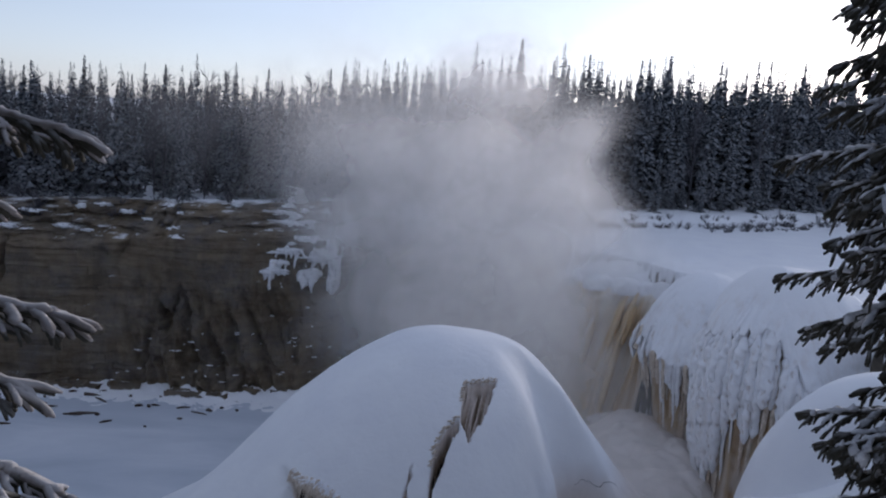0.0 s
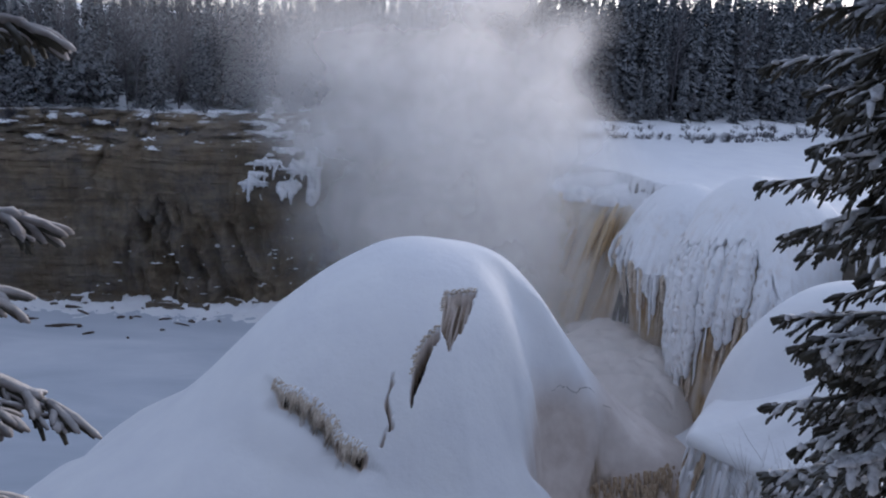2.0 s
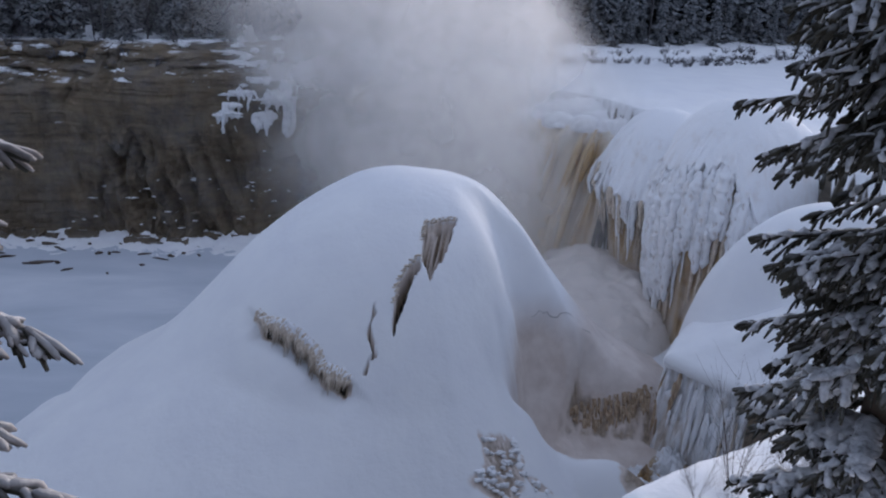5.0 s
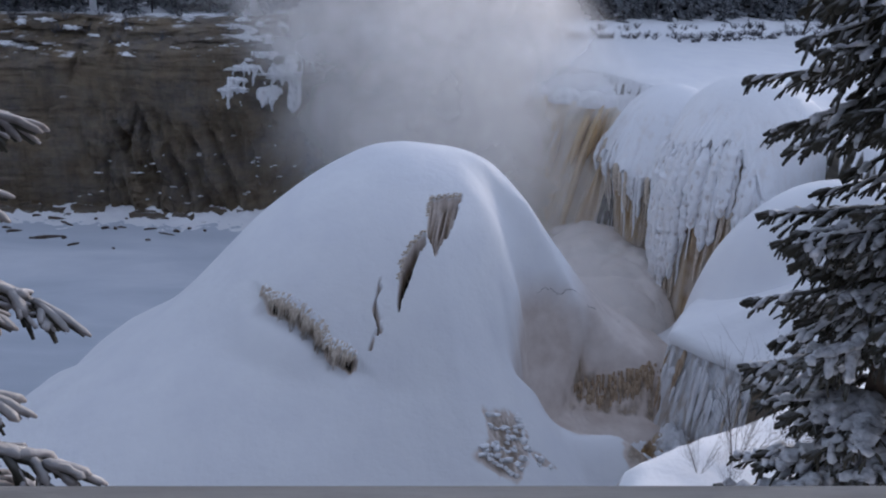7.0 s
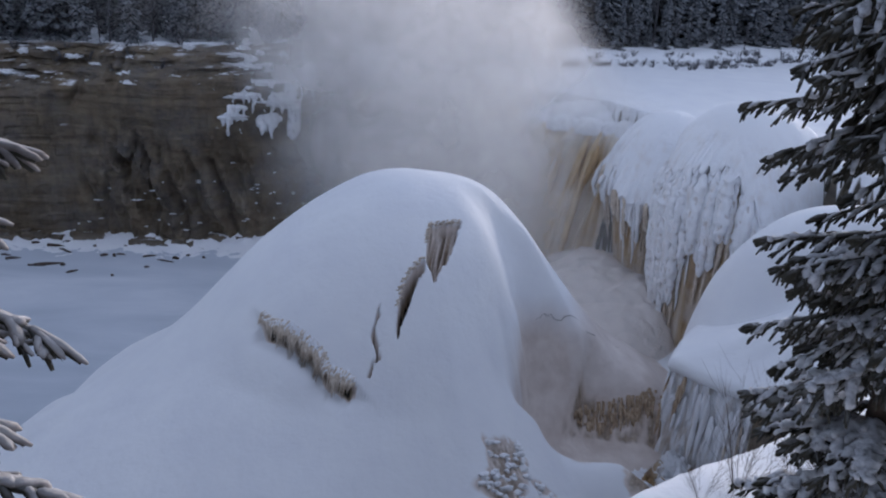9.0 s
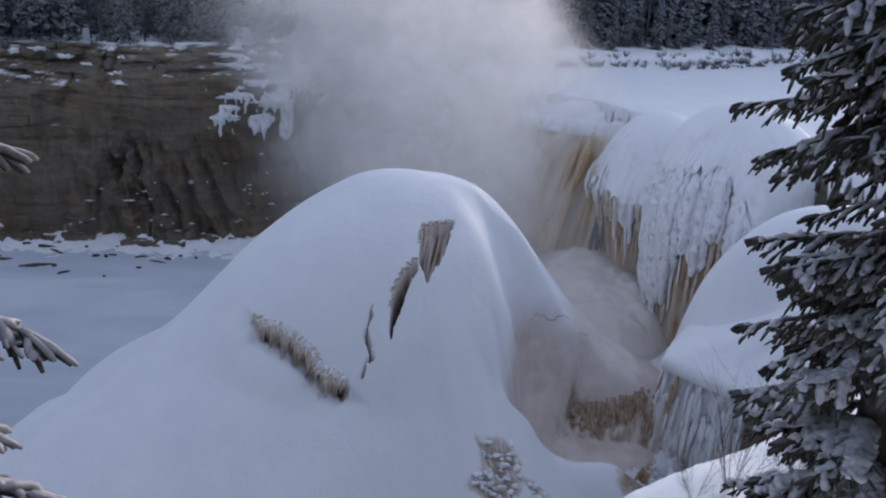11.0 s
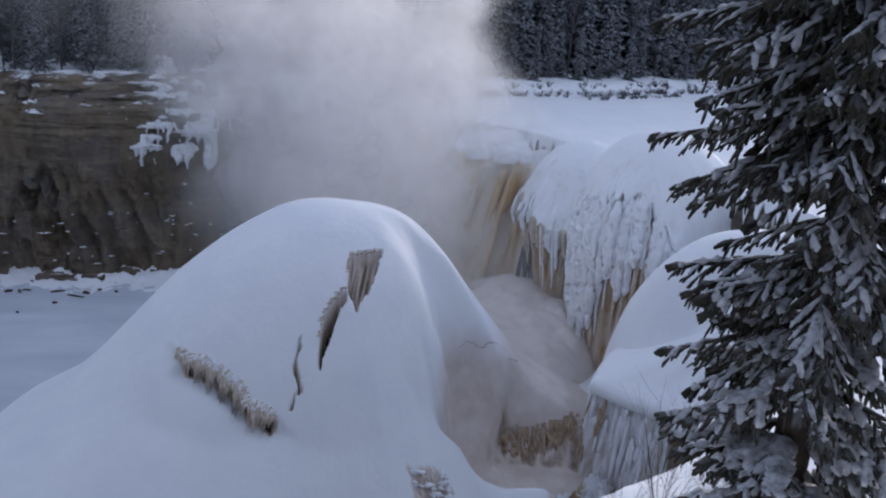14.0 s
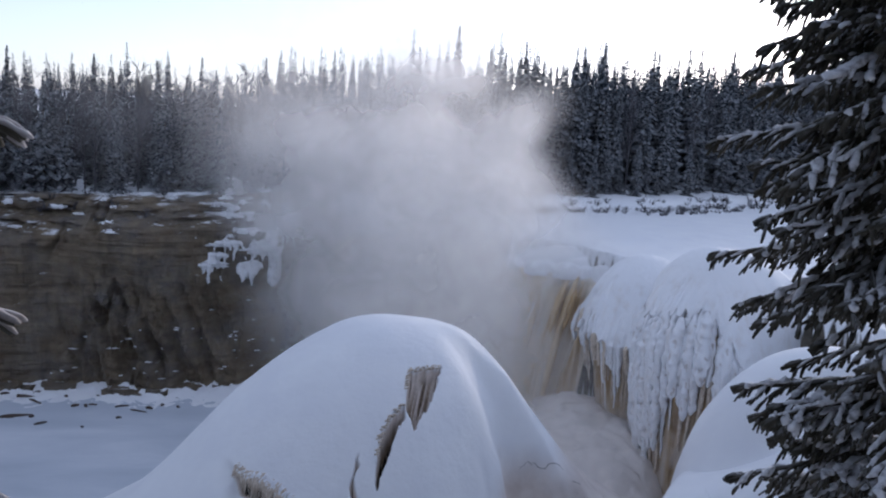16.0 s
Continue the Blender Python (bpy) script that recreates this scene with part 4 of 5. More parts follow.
def frozen_sheet(label, blobs, seed):
    """White ice bulging over a ledge, with a ragged fringe below; blobs: x, z and half sizes."""
    root = new("ice_cascade")
    x0, x1 = min(b[0] - b[2] for b in blobs) - 0.3, max(b[0] + b[2] for b in blobs) + 0.3
    z0, z1 = min(b[1] - b[3] for b in blobs) - 1.6, max(b[1] + b[3] for b in blobs) + 0.3
    xs, zs = np.arange(x0, x1, 0.08), np.arange(z0, z1, 0.10)
    X, Z = np.meshgrid(xs, zs, indexing="ij")
    drip = 1.2 * np.abs(fbm(X * 1.5 + seed, 0 * X, 0 * X, 1)) + 2.2 * np.clip(fbm(X * 3.6, 0 * X + seed, Z * 0.1, 2), 0, 1)
    T = np.full(X.shape, -0.5)
    for bx, bz, wx, wz in blobs:
        low = np.where(Z < bz, np.maximum(bz - Z - drip, 0), Z - bz)
        T = np.maximum(T, 1 - np.abs((X - bx) / wx) ** 2.2 - np.abs(low / wz) ** 2)
    T = np.clip(T + 0.8 * fbm(X * 1.6, 0 * X, Z * 1.0 + seed, 4) - 0.1, -0.5, 1)
    Y = cliff_face(X, Z) - 0.6 * np.sign(T) * np.abs(T) ** 0.6 + 0.28 * fbm(X * 3.2, 0 * X, Z * 0.7, 3)
    ob = mesh_object("ice_sheet", np.stack([X, Y, Z], -1).reshape(-1, 3), grid_faces(len(xs), len(zs)), M_RIME, root)
    return tagged(root, label, "frozen seep", group="frozen seeps on the cliff")


frozen_sheet("white frozen seep bulging over a ledge of the brown cliff", [(-12.6, 11.5, 1.2, 0.6), (-11.6, 13.3, 1.2, 0.6), (-10.6, 11.4, 0.6, 2.0), (-10.9, 14.2, 0.6, 0.8)], 3)
frozen_sheet("small white ice sheet on a ledge of the brown cliff", [(-15.2, 12.8, 0.9, 0.25), (-14.3, 13.9, 1.3, 0.22), (-16.2, 11.9, 0.7, 0.15)], 8)
cascade(-9.5, 17.2, 12.0, 1.2, 2, "thin white frozen seep below the cliff's rim")


def litter():
    """Fallen slabs along the cliff's foot and driftwood frozen into the river's edge."""
    rnd = random.Random(33)
    for i in range(46):
        x = rnd.uniform(-58, -14)
        y = float(cliff_face(np.array(x), np.array(0.6))) - rnd.uniform(0.1, 1.6)
        bm = bmesh.new()
        bmesh.ops.create_cube(bm, size=1.0)
        w, d, h = rnd.uniform(0.8, 2.6), rnd.uniform(0.7, 1.3), rnd.uniform(0.25, 0.8)
        bmesh.ops.scale(bm, vec=(w, d, h), verts=bm.verts)
        bmesh.ops.bevel(bm, geom=bm.edges[:], offset=0.07, segments=1, affect="EDGES")
        for v in bm.verts:
            v.co += Vector([rnd.uniform(-0.12, 0.12) for _ in range(3)])
        me = bpy.data.meshes.new("rock_slab")
        bm.to_mesh(me)
        bm.free()
        me.materials.append(M_ROCK)
        ob = new("rock_slab", me)
        ob.matrix_basis = pose(x, y, h * 0.25 + 0.2, rnd.uniform(-14, 14), rnd.uniform(-10, 10), rnd.uniform(-20, 20))
        tagged(ob, "fallen limestone slab capped with snow", "rock", group="slabs at the cliff's foot")
    for i in range(40):
        x = rnd.uniform(-52, -13)
        y = float(cliff_face(np.array(x), np.array(0.6))) - rnd.uniform(1.5, 12) * rnd.random() ** 0.7 - 1.0
        l, r = rnd.uniform(0.3, 2.6) * rnd.uniform(0.4, 1), rnd.uniform(0.05, 0.15)
        bm = bmesh.new()
        tube(bm, [(-l / 2, 0, 0), (-l / 6, 0.05, 0.04), (l / 5, -0.03, 0.05), (l / 2, 0.04, 0.0)], [r, r * 1.1, r * 0.9, r * 0.5], 7, 0.15, i)
        me = bpy.data.meshes.new("driftwood_log")
        bm.to_mesh(me)
        bm.free()
        me.materials.append(M_BARK)
        ob = new("driftwood_log", me)
        ob.matrix_basis = pose(x, y, 0.22, rnd.uniform(-10, 10), rnd.uniform(-8, 8), rnd.uniform(-40, 60))
        tagged(ob, "dark driftwood log frozen into the river snow", "driftwood", group="driftwood on the river ice")
    # broken ice and snow heaped against the shore
    xs, ts = np.arange(-75, -9, 0.3), np.linspace(0, 1, 26)
    X, T = np.meshgrid(xs, ts, indexing="ij")
    foot = np.array([float(cliff_face(np.array(x), np.array(0.3))) for x in xs])[:, None]
    Y = foot + 0.8 - 8.0 * T + 0.8 * fbm(X * 0.3, T, 0.0, 2)
    Z = 0.4 * (1 - T) ** 1.6 + 0.8 * np.abs(fbm(X * 0.6, T * 7, 1.0, 4)) * (1 - T) - 0.12 * smooth_step(0.8, 1, T)
    ob = mesh_object("snow_bank", np.stack([X, Y, Z], -1).reshape(-1, 3), grid_faces(len(xs), len(ts)), M_SNOW)
    tagged(ob, "uneven snow bank along the foot of the cliff", "snow bank", kind="structure")


litter()


# ---- steam ----
# x, y, z, the half sizes and the thickness of each billow
BILLOWS = [(5, 69, 3, 9, 12, 7, 1.0), (4.0, 69, 10, 11, 11, 8, 1.0), (3.5, 70, 17, 11.5, 10, 6, 1.0), (10.0, 71, 20.5, 6.5, 8, 4.5, 0.8), (3, 70, 23, 9.5, 10, 5.5, 0.75),
           (11, 71, 25.5, 5.5, 7, 4.0, 0.6), (-4, 70, 24, 9, 10, 6, 0.45), (3, 71, 29, 8.5, 9, 4, 0.45), (-6, 71, 18, 7, 9, 6, 0.60), (-12, 72, 25, 9, 10, 7, 0.10),
           (5, 72, 33, 7, 8, 4, 0.18), (-22, 74, 25, 11, 10, 7, 0.03), (-6, 72, 31, 11, 9, 5, 0.10), (-5, 69, 11, 6, 8, 7, 0.50), (14, 58, 3.5, 6, 7, 4.5, 0.30), (11, 43.5, 2.5, 4, 3.5, 3.0, 0.08), (16, 72, 14.5, 5, 6, 3.0, 0.35)]


def build_steam():
    """Many thin wavering veils, one behind another, that together make the plume."""
    verts, faces, thick = [], [], []
    for i, y0 in enumerate((42.5, 46, 50, 53.5, 57, 60, 63, 66, 69, 72, 75, 78, 82)):
        wide, high = (-42, 30, 0.8), (0.2, 42, 0.8)
        if y0 < 58:
            wide, high = (3, 27, 0.6), (0.2, 12, 0.6)
        us, vs = np.arange(*wide), np.arange(*high)
        X, Z = np.meshgrid(us, vs, indexing="ij")
        Y = y0 + 0.5 * np.sin(X * 0.11 + 1.0) + 0.4 * np.sin(Z * 0.17)
        wx = X + 3.0 * fbm(X * 0.10, Z * 0.10, Y * 0.10, 3)
        wz = Z + 2.6 * fbm(X * 0.10 + 31, Z * 0.10, Y * 0.10, 3)
        D = np.zeros(X.shape)
        for bx, by, bz, rx, ry, rz, amount in BILLOWS:
            q = np.sqrt(((wx - bx) / rx) ** 2 + ((Y - by) / ry) ** 2 + ((wz - bz) / rz) ** 2)
            D = np.maximum(D, amount * smooth_step(1.25, 0.35, q)) + 0.10 * amount * smooth_step(1.5, 0.3, q)
        rim = np.minimum(np.minimum(X - us[0], us[-1] - X), vs[-1] - Z)
        D = D * smooth_step(0.0, 4.0 if y0 >= 58 else 2.5, rim)
        base = len(verts)
        verts += np.stack([X, Y, Z], -1).reshape(-1, 3).tolist()
        thick += D.ravel().tolist()
        faces += [tuple(base + k for k in f) for f in grid_faces(len(us), len(vs))]
    ob = mesh_object("steam_plume", verts, faces, M_STEAM)
    att = ob.data.attributes.new("thickness", "FLOAT", "POINT")
    att.data.foreach_set("value", thick)
    return tagged(ob, "pale plume of steam rising from the open falls", "steam", kind="stuff")


build_steam()


# ---- woods ----
def spruce(name, height, width, seed, snow_label):
    rnd = random.Random(seed)
    root = new(name)
    bm = bmesh.new()
    tube(bm, [(0, 0, -0.6), (0, 0, height * 0.5), (0.05, 0, height)], [0.16, 0.10, 0.015], 6)
    part("trunk", bm, M_BARK, root)
    bm = bmesh.new()
    levels = int(height * 3.2)
    for i in range(levels):
        f = i / (levels - 1)
        z = height * (0.06 + 0.93 * f)
        reach = width * (1 - f) ** 0.8 * rnd.uniform(0.55, 1.15) + 0.12
        count = rnd.choice((5, 6, 7)) if f < 0.85 else 4
        turn = rnd.uniform(0, math.tau)
        for k in range(count):
            if rnd.random() < 0.14:
                continue
            a = turn + math.tau * k / count + rnd.uniform(-0.3, 0.3)
            r = reach * rnd.uniform(0.6, 1.2)
            out, side = Vector((math.cos(a), math.sin(a), 0)), Vector((-math.sin(a), math.cos(a), 0))
            drop = rnd.uniform(0.25, 0.6) * r
            w = 0.19 * r + 0.09
            p0 = Vector((0, 0, z))
            p1 = p0 + out * r * 0.55 - Vector((0, 0, drop * 0.6))
            p2 = p0 + out * r - Vector((0, 0, drop * 0.8))
            hang = Vector((0, 0, -0.08 - 0.12 * r))
            v = [bm.verts.new(q) for q in (p0 + Vector((0, 0, 0.06)), p1 + side * w + hang, p1 + Vector((0, 0, 0.09)), p1 - side * w + hang, p2,
                                           p1 + hang * 1.8, p1 * 0.5 + p2 * 0.5 + side * w * 0.9 + hang, p1 * 0.5 + p2 * 0.5 - side * w * 0.9 + hang)]
            for f3 in ((0, 1, 2), (0, 2, 3), (2, 1, 4), (2, 4, 3), (0, 5, 1), (0, 3, 5), (2, 6, 4), (2, 4, 7)):
                bm.faces.new([v[j] for j in f3])
    part("crown", bm, M_FOREST, root, smooth=False)
    return tagged(root, snow_label, "tree", group="woods across the river")


def birch(name, height, seed):
    rnd = random.Random(seed)
    root = new(name)
    bm = bmesh.new()
    tube(bm, [(0, 0, -0.6), (0.1, 0, height * 0.5), (0.0, 0.1, height)], [0.11, 0.07, 0.015], 5)
    part("trunk", bm, M_TWIG, root)
    bm = bmesh.new()
    for i in range(27):
        f = rnd.uniform(0.25, 0.98)
        a, l = rnd.uniform(0, math.tau), height * 0.24 * (1.15 - f) + 0.5
        p = Vector((0, 0, height * f))
        d = Vector((math.cos(a) * 0.6, math.sin(a) * 0.6, 1)).normalized()
        q = p + d * l
        tube(bm, [p, (p + q) / 2 + Vector((0, 0, 0.1)), q], [0.04, 0.03, 0.014], 3)
        for j in range(7):
            s = p.lerp(q, rnd.uniform(0.3, 1))
            e = s + (d + Vector((rnd.uniform(-1, 1), rnd.uniform(-1, 1), rnd.uniform(-0.3, 0.9)))) * rnd.uniform(0.3, 0.8)
            tube(bm, [s, e], [0.028, 0.012], 3)
    part("crown", bm, M_TWIG, root, smooth=False)
    return tagged(root, "bare frosted birch with thin grey twigs", "tree", group="woods across the river")


def build_woods():
    rnd = random.Random(11)
    kinds = [spruce("spruce_tree", 16.0, 1.9, s, "slender dark spruce lightly dusted with snow") for s in (1, 2, 3)]
    kinds += [spruce("spruce_tree", 11.0, 1.7, s, "bushy young spruce with snow on its boughs") for s in (4, 5)]
    kinds += [birch("birch_tree", 11.5, s) for s in (6, 7)]
    spots, behind = [], []
    for row in range(9):                     # on the far cliff
        x = -84 + rnd.uniform(0, 2)
        while x < 8:
            y = 82.5 + 2.9 * row + rnd.uniform(-1.5, 1.5)
            k = rnd.choice((0, 1, 2, 3, 4, 5, 6, 5, 6, 3))
            s = rnd.uniform(0.62, 0.92) * (1.0 if k < 3 else 1.15)
            if k < 3 and rnd.random() < 0.15:
                s *= 1.12
            (spots if row < 3 else behind).append((x, y, k, s))
            x += rnd.uniform(1.3, 2.9)
    for row in range(9):                    # beyond the upper river
        x = -2 + rnd.uniform(0, 2)
        while x < 120:
            y = float(shore(np.array(x))) + 8 + 3.7 * row + rnd.uniform(-2, 2)
            k = rnd.choice((0, 1, 2, 0, 1, 2, 3, 4, 5, 6)) if row else rnd.choice((3, 4, 5, 6, 3, 0))
            s = rnd.uniform(0.92, 1.28) * (1 + 0.08 * min(1.0, max(0, x - 5) / 20) + 0.0045 * max(0, x - 40)) if row else rnd.uniform(0.3, 0.8)
            if k < 3 and rnd.random() < 0.2:
                s *= 1.08
            (spots if row < 4 and x < 100 else behind).append((x, y, k, s))
            x += rnd.uniform(1.6, 3.6)
    for row in range(5):                     # the closed stand at the back
        x = -6 + rnd.uniform(0, 2)
        while x < 135:
            y = float(shore(np.array(x))) + 41 + 6.5 * row + rnd.uniform(-2, 2)
            behind.append((x, y, rnd.choice((0, 1, 2, 0, 1, 2, 2, 6)), rnd.uniform(0.90, 1.16) * (1 + 0.09 * min(1.0, max(0, x - 5) / 20) + 0.004 * max(0, x - 40))))
            x += rnd.uniform(1.6, 3.2)
    for row in range(4):
        x = -95 + rnd.uniform(0, 2)
        while x < 10:
            behind.append((x, 110 + 4.0 * row + rnd.uniform(-2, 2), rnd.choice((0, 1, 2, 5, 6, 5, 6)), rnd.uniform(0.74, 0.92)))
            x += rnd.uniform(1.1, 2.2)
    for row in range(5):                     # the stand where the two woods meet
        x = -16 + rnd.uniform(0, 2)
        while x < 14:
            behind.append((x, 104 + 4.0 * row + rnd.uniform(-2, 2), rnd.choice((0, 1, 2, 5, 6)), rnd.uniform(0.88, 1.06)))
            x += rnd.uniform(1.1, 2.2)
    for row in range(6):                     # unseen woods round the lookout, added behind it to block light
        x = -70 + rnd.uniform(0, 3)
        while x < 75:
            behind.append((x, -7 - 4.0 * row - 0.08 * abs(x) + rnd.uniform(-1.5, 1.5), rnd.choice((0, 1, 2, 3, 4)), rnd.uniform(1.1, 1.5)))
            x += rnd.uniform(1.7, 2.9)
    for row in range(4):                     # and along its unseen bank downstream, added for the same end
        x = -95 + rnd.uniform(0, 3)
        while x < -11:
            behind.append((x, float(np.interp(x, [-95, -60, -30, -16, -11], [22, 20, 13, 6.5, 3])) - 3.2 * row + rnd.uniform(-1, 1), rnd.choice((0, 1, 2, 3, 4)), rnd.uniform(1.1, 1.5)))
            x += rnd.uniform(1.6, 2.6)
    first, left = set(), 290
    for x, y, k, s in spots:
        if left <= 0:
            behind.append((x, y, k, s))
            continue
        left -= 1 if k < 5 else 0
        z = float(ground_height(np.array(x), np.array(y)))
        turn = pose(x, y, z, rnd.uniform(-1.5, 1.5), rnd.uniform(-1.5, 1.5), rnd.uniform(0, 360))
        kinds[k].scale = (s, s, s)
        if k in first:
            copy_thing(kinds[k], turn)
        else:
            first.add(k)
            kinds[k].matrix_basis = turn @ Matrix.Diagonal((s, s, s, 1))
    # the depth of the woods and the unseen light-blocking stands, joined
    crowns = []
    for kind in kinds:
        me = next(c for c in kind.children if c.name.startswith("crown")).data
        co = np.empty(len(me.vertices) * 3)
        me.vertices.foreach_get("co", co)
        faces = [tuple(p.vertices) for p in me.polygons]
        if len(crowns) < 5:                  # the far trees keep half their faces
            faces = [f for i, f in enumerate(faces) if i % 8 in (0, 1, 2)]
        else:
            faces = [f for i, f in enumerate(faces) if i % 9 < 5]
        crowns.append((co.reshape(-1, 3), faces))
    for name, which, material in (("far_spruce_woods_and_blockers", range(5), M_FOREST), ("far_birch_woods", range(5, 7), M_TWIG)):
        verts, faces, base = [], [], 0
        for x, y, k, s in behind:
            if k not in which:
                continue
            co, fs = crowns[k]
            a = rnd.uniform(0, math.tau)
            c, n = math.cos(a), math.sin(a)
            z = float(ground_height(np.array(x), np.array(y)))
            verts.append(np.stack([x + s * (c * co[:, 0] - n * co[:, 1]), y + s * (n * co[:, 0] + c * co[:, 1]), z + s * co[:, 2]], -1))
            faces += [tuple(base + i for i in f) for f in (fs if y > 30 else fs[::4])]
            base += len(co)
        ob = mesh_object(name, np.concatenate(verts), faces, material, smooth=False)
        tagged(ob, "deep snowy boreal woods behind the first trees, with any unseen light-blocking stands", "woods", kind="stuff")


build_woods()


# ---- the near spruces, with snow on every bough ----
def bough(root, base, azimuth, length, rise, seed, thick=1.0, snow=0.8, gap=0.08, spread=0.34, frost=False, bend=None, load=1.0):
    """One drooping bough: finger-like needle shoots on a woody axis, and the snow lying on them."""
    rnd = random.Random(seed)
    dirv = Vector((math.cos(azimuth), math.sin(azimuth), 0))
    side = Vector((-dirv.y, dirv.x, 0))
    nv, nf, sv, sf = [], [], [], []

    def finger(store_v, store_f, path, radii, sides=5, flat=1.0):
        start = len(store_v)
        for i, (c, r) in enumerate(zip(path, radii)):
            a = (path[min(i + 1, len(path) - 1)] - path[max(i - 1, 0)]).normalized()
            u = a.cross(Vector((0.05, 0.03, 1))).normalized()
            w = u.cross(a)
            for k in range(sides):
                t = math.tau * k / sides
                q = c + u * (math.cos(t) * r) + w * (math.sin(t) * r * flat)
                q += Vector((rnd.uniform(-1, 1), rnd.uniform(-1, 1), rnd.uniform(-1, 1))) * r * (0.10 if frost else 0.22)
                store_v.append(q)
        for i in range(len(path) - 1):
            for k in range(sides):
                m = (k + 1) % sides
                store_f.append((start + i * sides + k, start + i * sides + m, start + (i + 1) * sides + m, start + (i + 1) * sides + k))
        store_f.append(tuple(start + k for k in range(sides))[::-1])
        store_f.append(tuple(start + (len(path) - 1) * sides + k for k in range(sides)))

    def shoot(p, d, l, r):
        """A blunt finger of needles that droops at its end."""
        droop = Vector((0, 0, -0.30 * l))
        path = [p, p + d * l * 0.6 + droop * 0.4, p + d * l + droop]
        finger(nv, nf, path, [r * 0.9, r * 1.05, r * 0.7], 4)
        for _ in range(int(l * (70 if frost else 25))):            # needles
            f = rnd.random()
            c = path[0].lerp(path[2], f)
            t = rnd.uniform(0, math.tau)
            o = (side * math.cos(t) + Vector((0, 0, 1)) * math.sin(t)).normalized()
            e = c + o * r * 1.4 + d * r * 0.7
            b = d.cross(o).normalized() * r * 0.13
            i = len(nv)
            nv.extend((c + o * r * 0.6 - b, c + o * r * 0.6 + b, e))
            nf.append((i, i + 1, i + 2))
        return path

    def pad(path, r):
        """Snow along the top of a shoot or branch."""
        up = Vector((0, 0, r * (0.75 if frost else 0.5)))
        fine = [path[0]]
        for p, q in zip(path, path[1:]):
            fine += [p.lerp(q, 0.5) + Vector((rnd.uniform(-0.3, 0.3), rnd.uniform(-0.3, 0.3), rnd.uniform(-0.1, 0.3))) * r, q]
        if frost:
            fine = [path[0].lerp(path[-1], -0.08)] + fine + [path[-1].lerp(path[-2], -0.35)]
            finger(sv, sf, [p + up for p in fine], [r * (0.35 if i in (0, len(fine) - 1) else rnd.uniform(0.7, 1.25)) for i in range(len(fine))], 6, 0.8)
            return
        finger(sv, sf, [p + up for p in fine], [r * (0.4 if i in (0, len(fine) - 1) else rnd.uniform(0.65, 1.35)) for i in range(len(fine))], 5, 0.5)

    bend = rnd.uniform(-0.3, 0.3) if bend is None else bend
    n = max(5, int(length / gap))
    axis = []
    for i in range(n + 1):
        f = i / n
        axis.append(base + dirv * (length * f) + Vector((0, 0, rise * f - 0.40 * length * f * f + 0.2 * length * f ** 3)) + side * (bend * length * f * f + 0.03 * math.sin(7 * f + seed)))
    finger(nv, nf, axis, [(0.020 * (1 - i / n) + 0.010) * thick for i in range(n + 1)], 5)
    for i in range(2, n + 1):
        f = i / n
        d0 = (axis[i] - axis[i - 1]).normalized()
        s = 1 if i % 2 else -1
        l = (spread * (1 - f) ** 0.6 + 0.07) * min(1.0, length) * rnd.uniform(0.55, 1.25)
        d = (d0 * rnd.uniform(0.6, 1.1) + side * s * rnd.uniform(0.45, 0.9) + Vector((0, 0, rnd.uniform(-0.45, 0.05)))).normalized()
        m = max(2, int(l / 0.065))
        twig = [axis[i] + d * (l * j / m) + Vector((0, 0, -0.22 * l * (j / m) ** 2)) for j in range(m + 1)]
        finger(nv, nf, twig, [0.012 * thick] * m + [0.008 * thick], 4)
        for j in range(1, m + 1):
            for _ in range(4 if frost else 2):
                dd = (d * rnd.uniform(0.1, 0.6) + d0 * rnd.uniform(0.1, 0.6) + side * rnd.uniform(-0.9, 0.9) + Vector((0, 0, rnd.uniform(-1.1, 0.15) if frost else rnd.uniform(-1.3, 0.05)))).normalized()
                path = shoot(twig[j], dd, (rnd.uniform(0.028, 0.05) if frost else rnd.uniform(0.04, 0.095)) * thick, (0.0072 if frost else 0.0098) * thick * rnd.uniform(0.8, 1.25))
                if frost:
                    if dd.z > -0.45:
                        pad(path, 0.0070 * thick * rnd.uniform(0.8, 1.2))
                    continue
                if dd.z > -0.35 and rnd.random() < snow * 0.10 * load:
                    pad(path, 0.015 * thick * rnd.uniform(0.7, 1.2))
        if frost:                            # broken lengths of rime along the twig
            for j in range(0, m, 2):
                if rnd.random() < 0.8:
                    pad(twig[j:j + 3], 0.0125 * thick * rnd.uniform(0.6, 1.35))
        elif rnd.random() < snow:
            pad(twig, 0.024 * load * thick * rnd.uniform(0.7, 1.2))
    a = int(n * rnd.uniform(0.2, 0.5))
    while n - a > 3:                         # snow lies along the axis in broken lengths
        e = a + rnd.randint(3, 6)
        if rnd.random() < snow:
            pad(axis[a:e + 1], (0.017 if frost else 0.036 * load) * thick * rnd.uniform(0.7, 1.2))
        a = e + rnd.randint(0, 2)
    for _ in range(4):
        end = shoot(axis[-1], (axis[-1] - axis[-2]).normalized() + Vector((rnd.uniform(-0.4, 0.4), rnd.uniform(-0.4, 0.4), rnd.uniform(-0.3, 0.2))), 0.09 * thick, (0.0105 if frost else 0.02) * thick)
        if frost:
            pad(end, 0.012 * thick)
    ob = mesh_object("bough", nv, nf, M_NEEDLE, root)
    if sv:
        tagged(mesh_object("snow", sv, sf, M_FROST if frost else M_CLUMP, ob), kind="stuff")


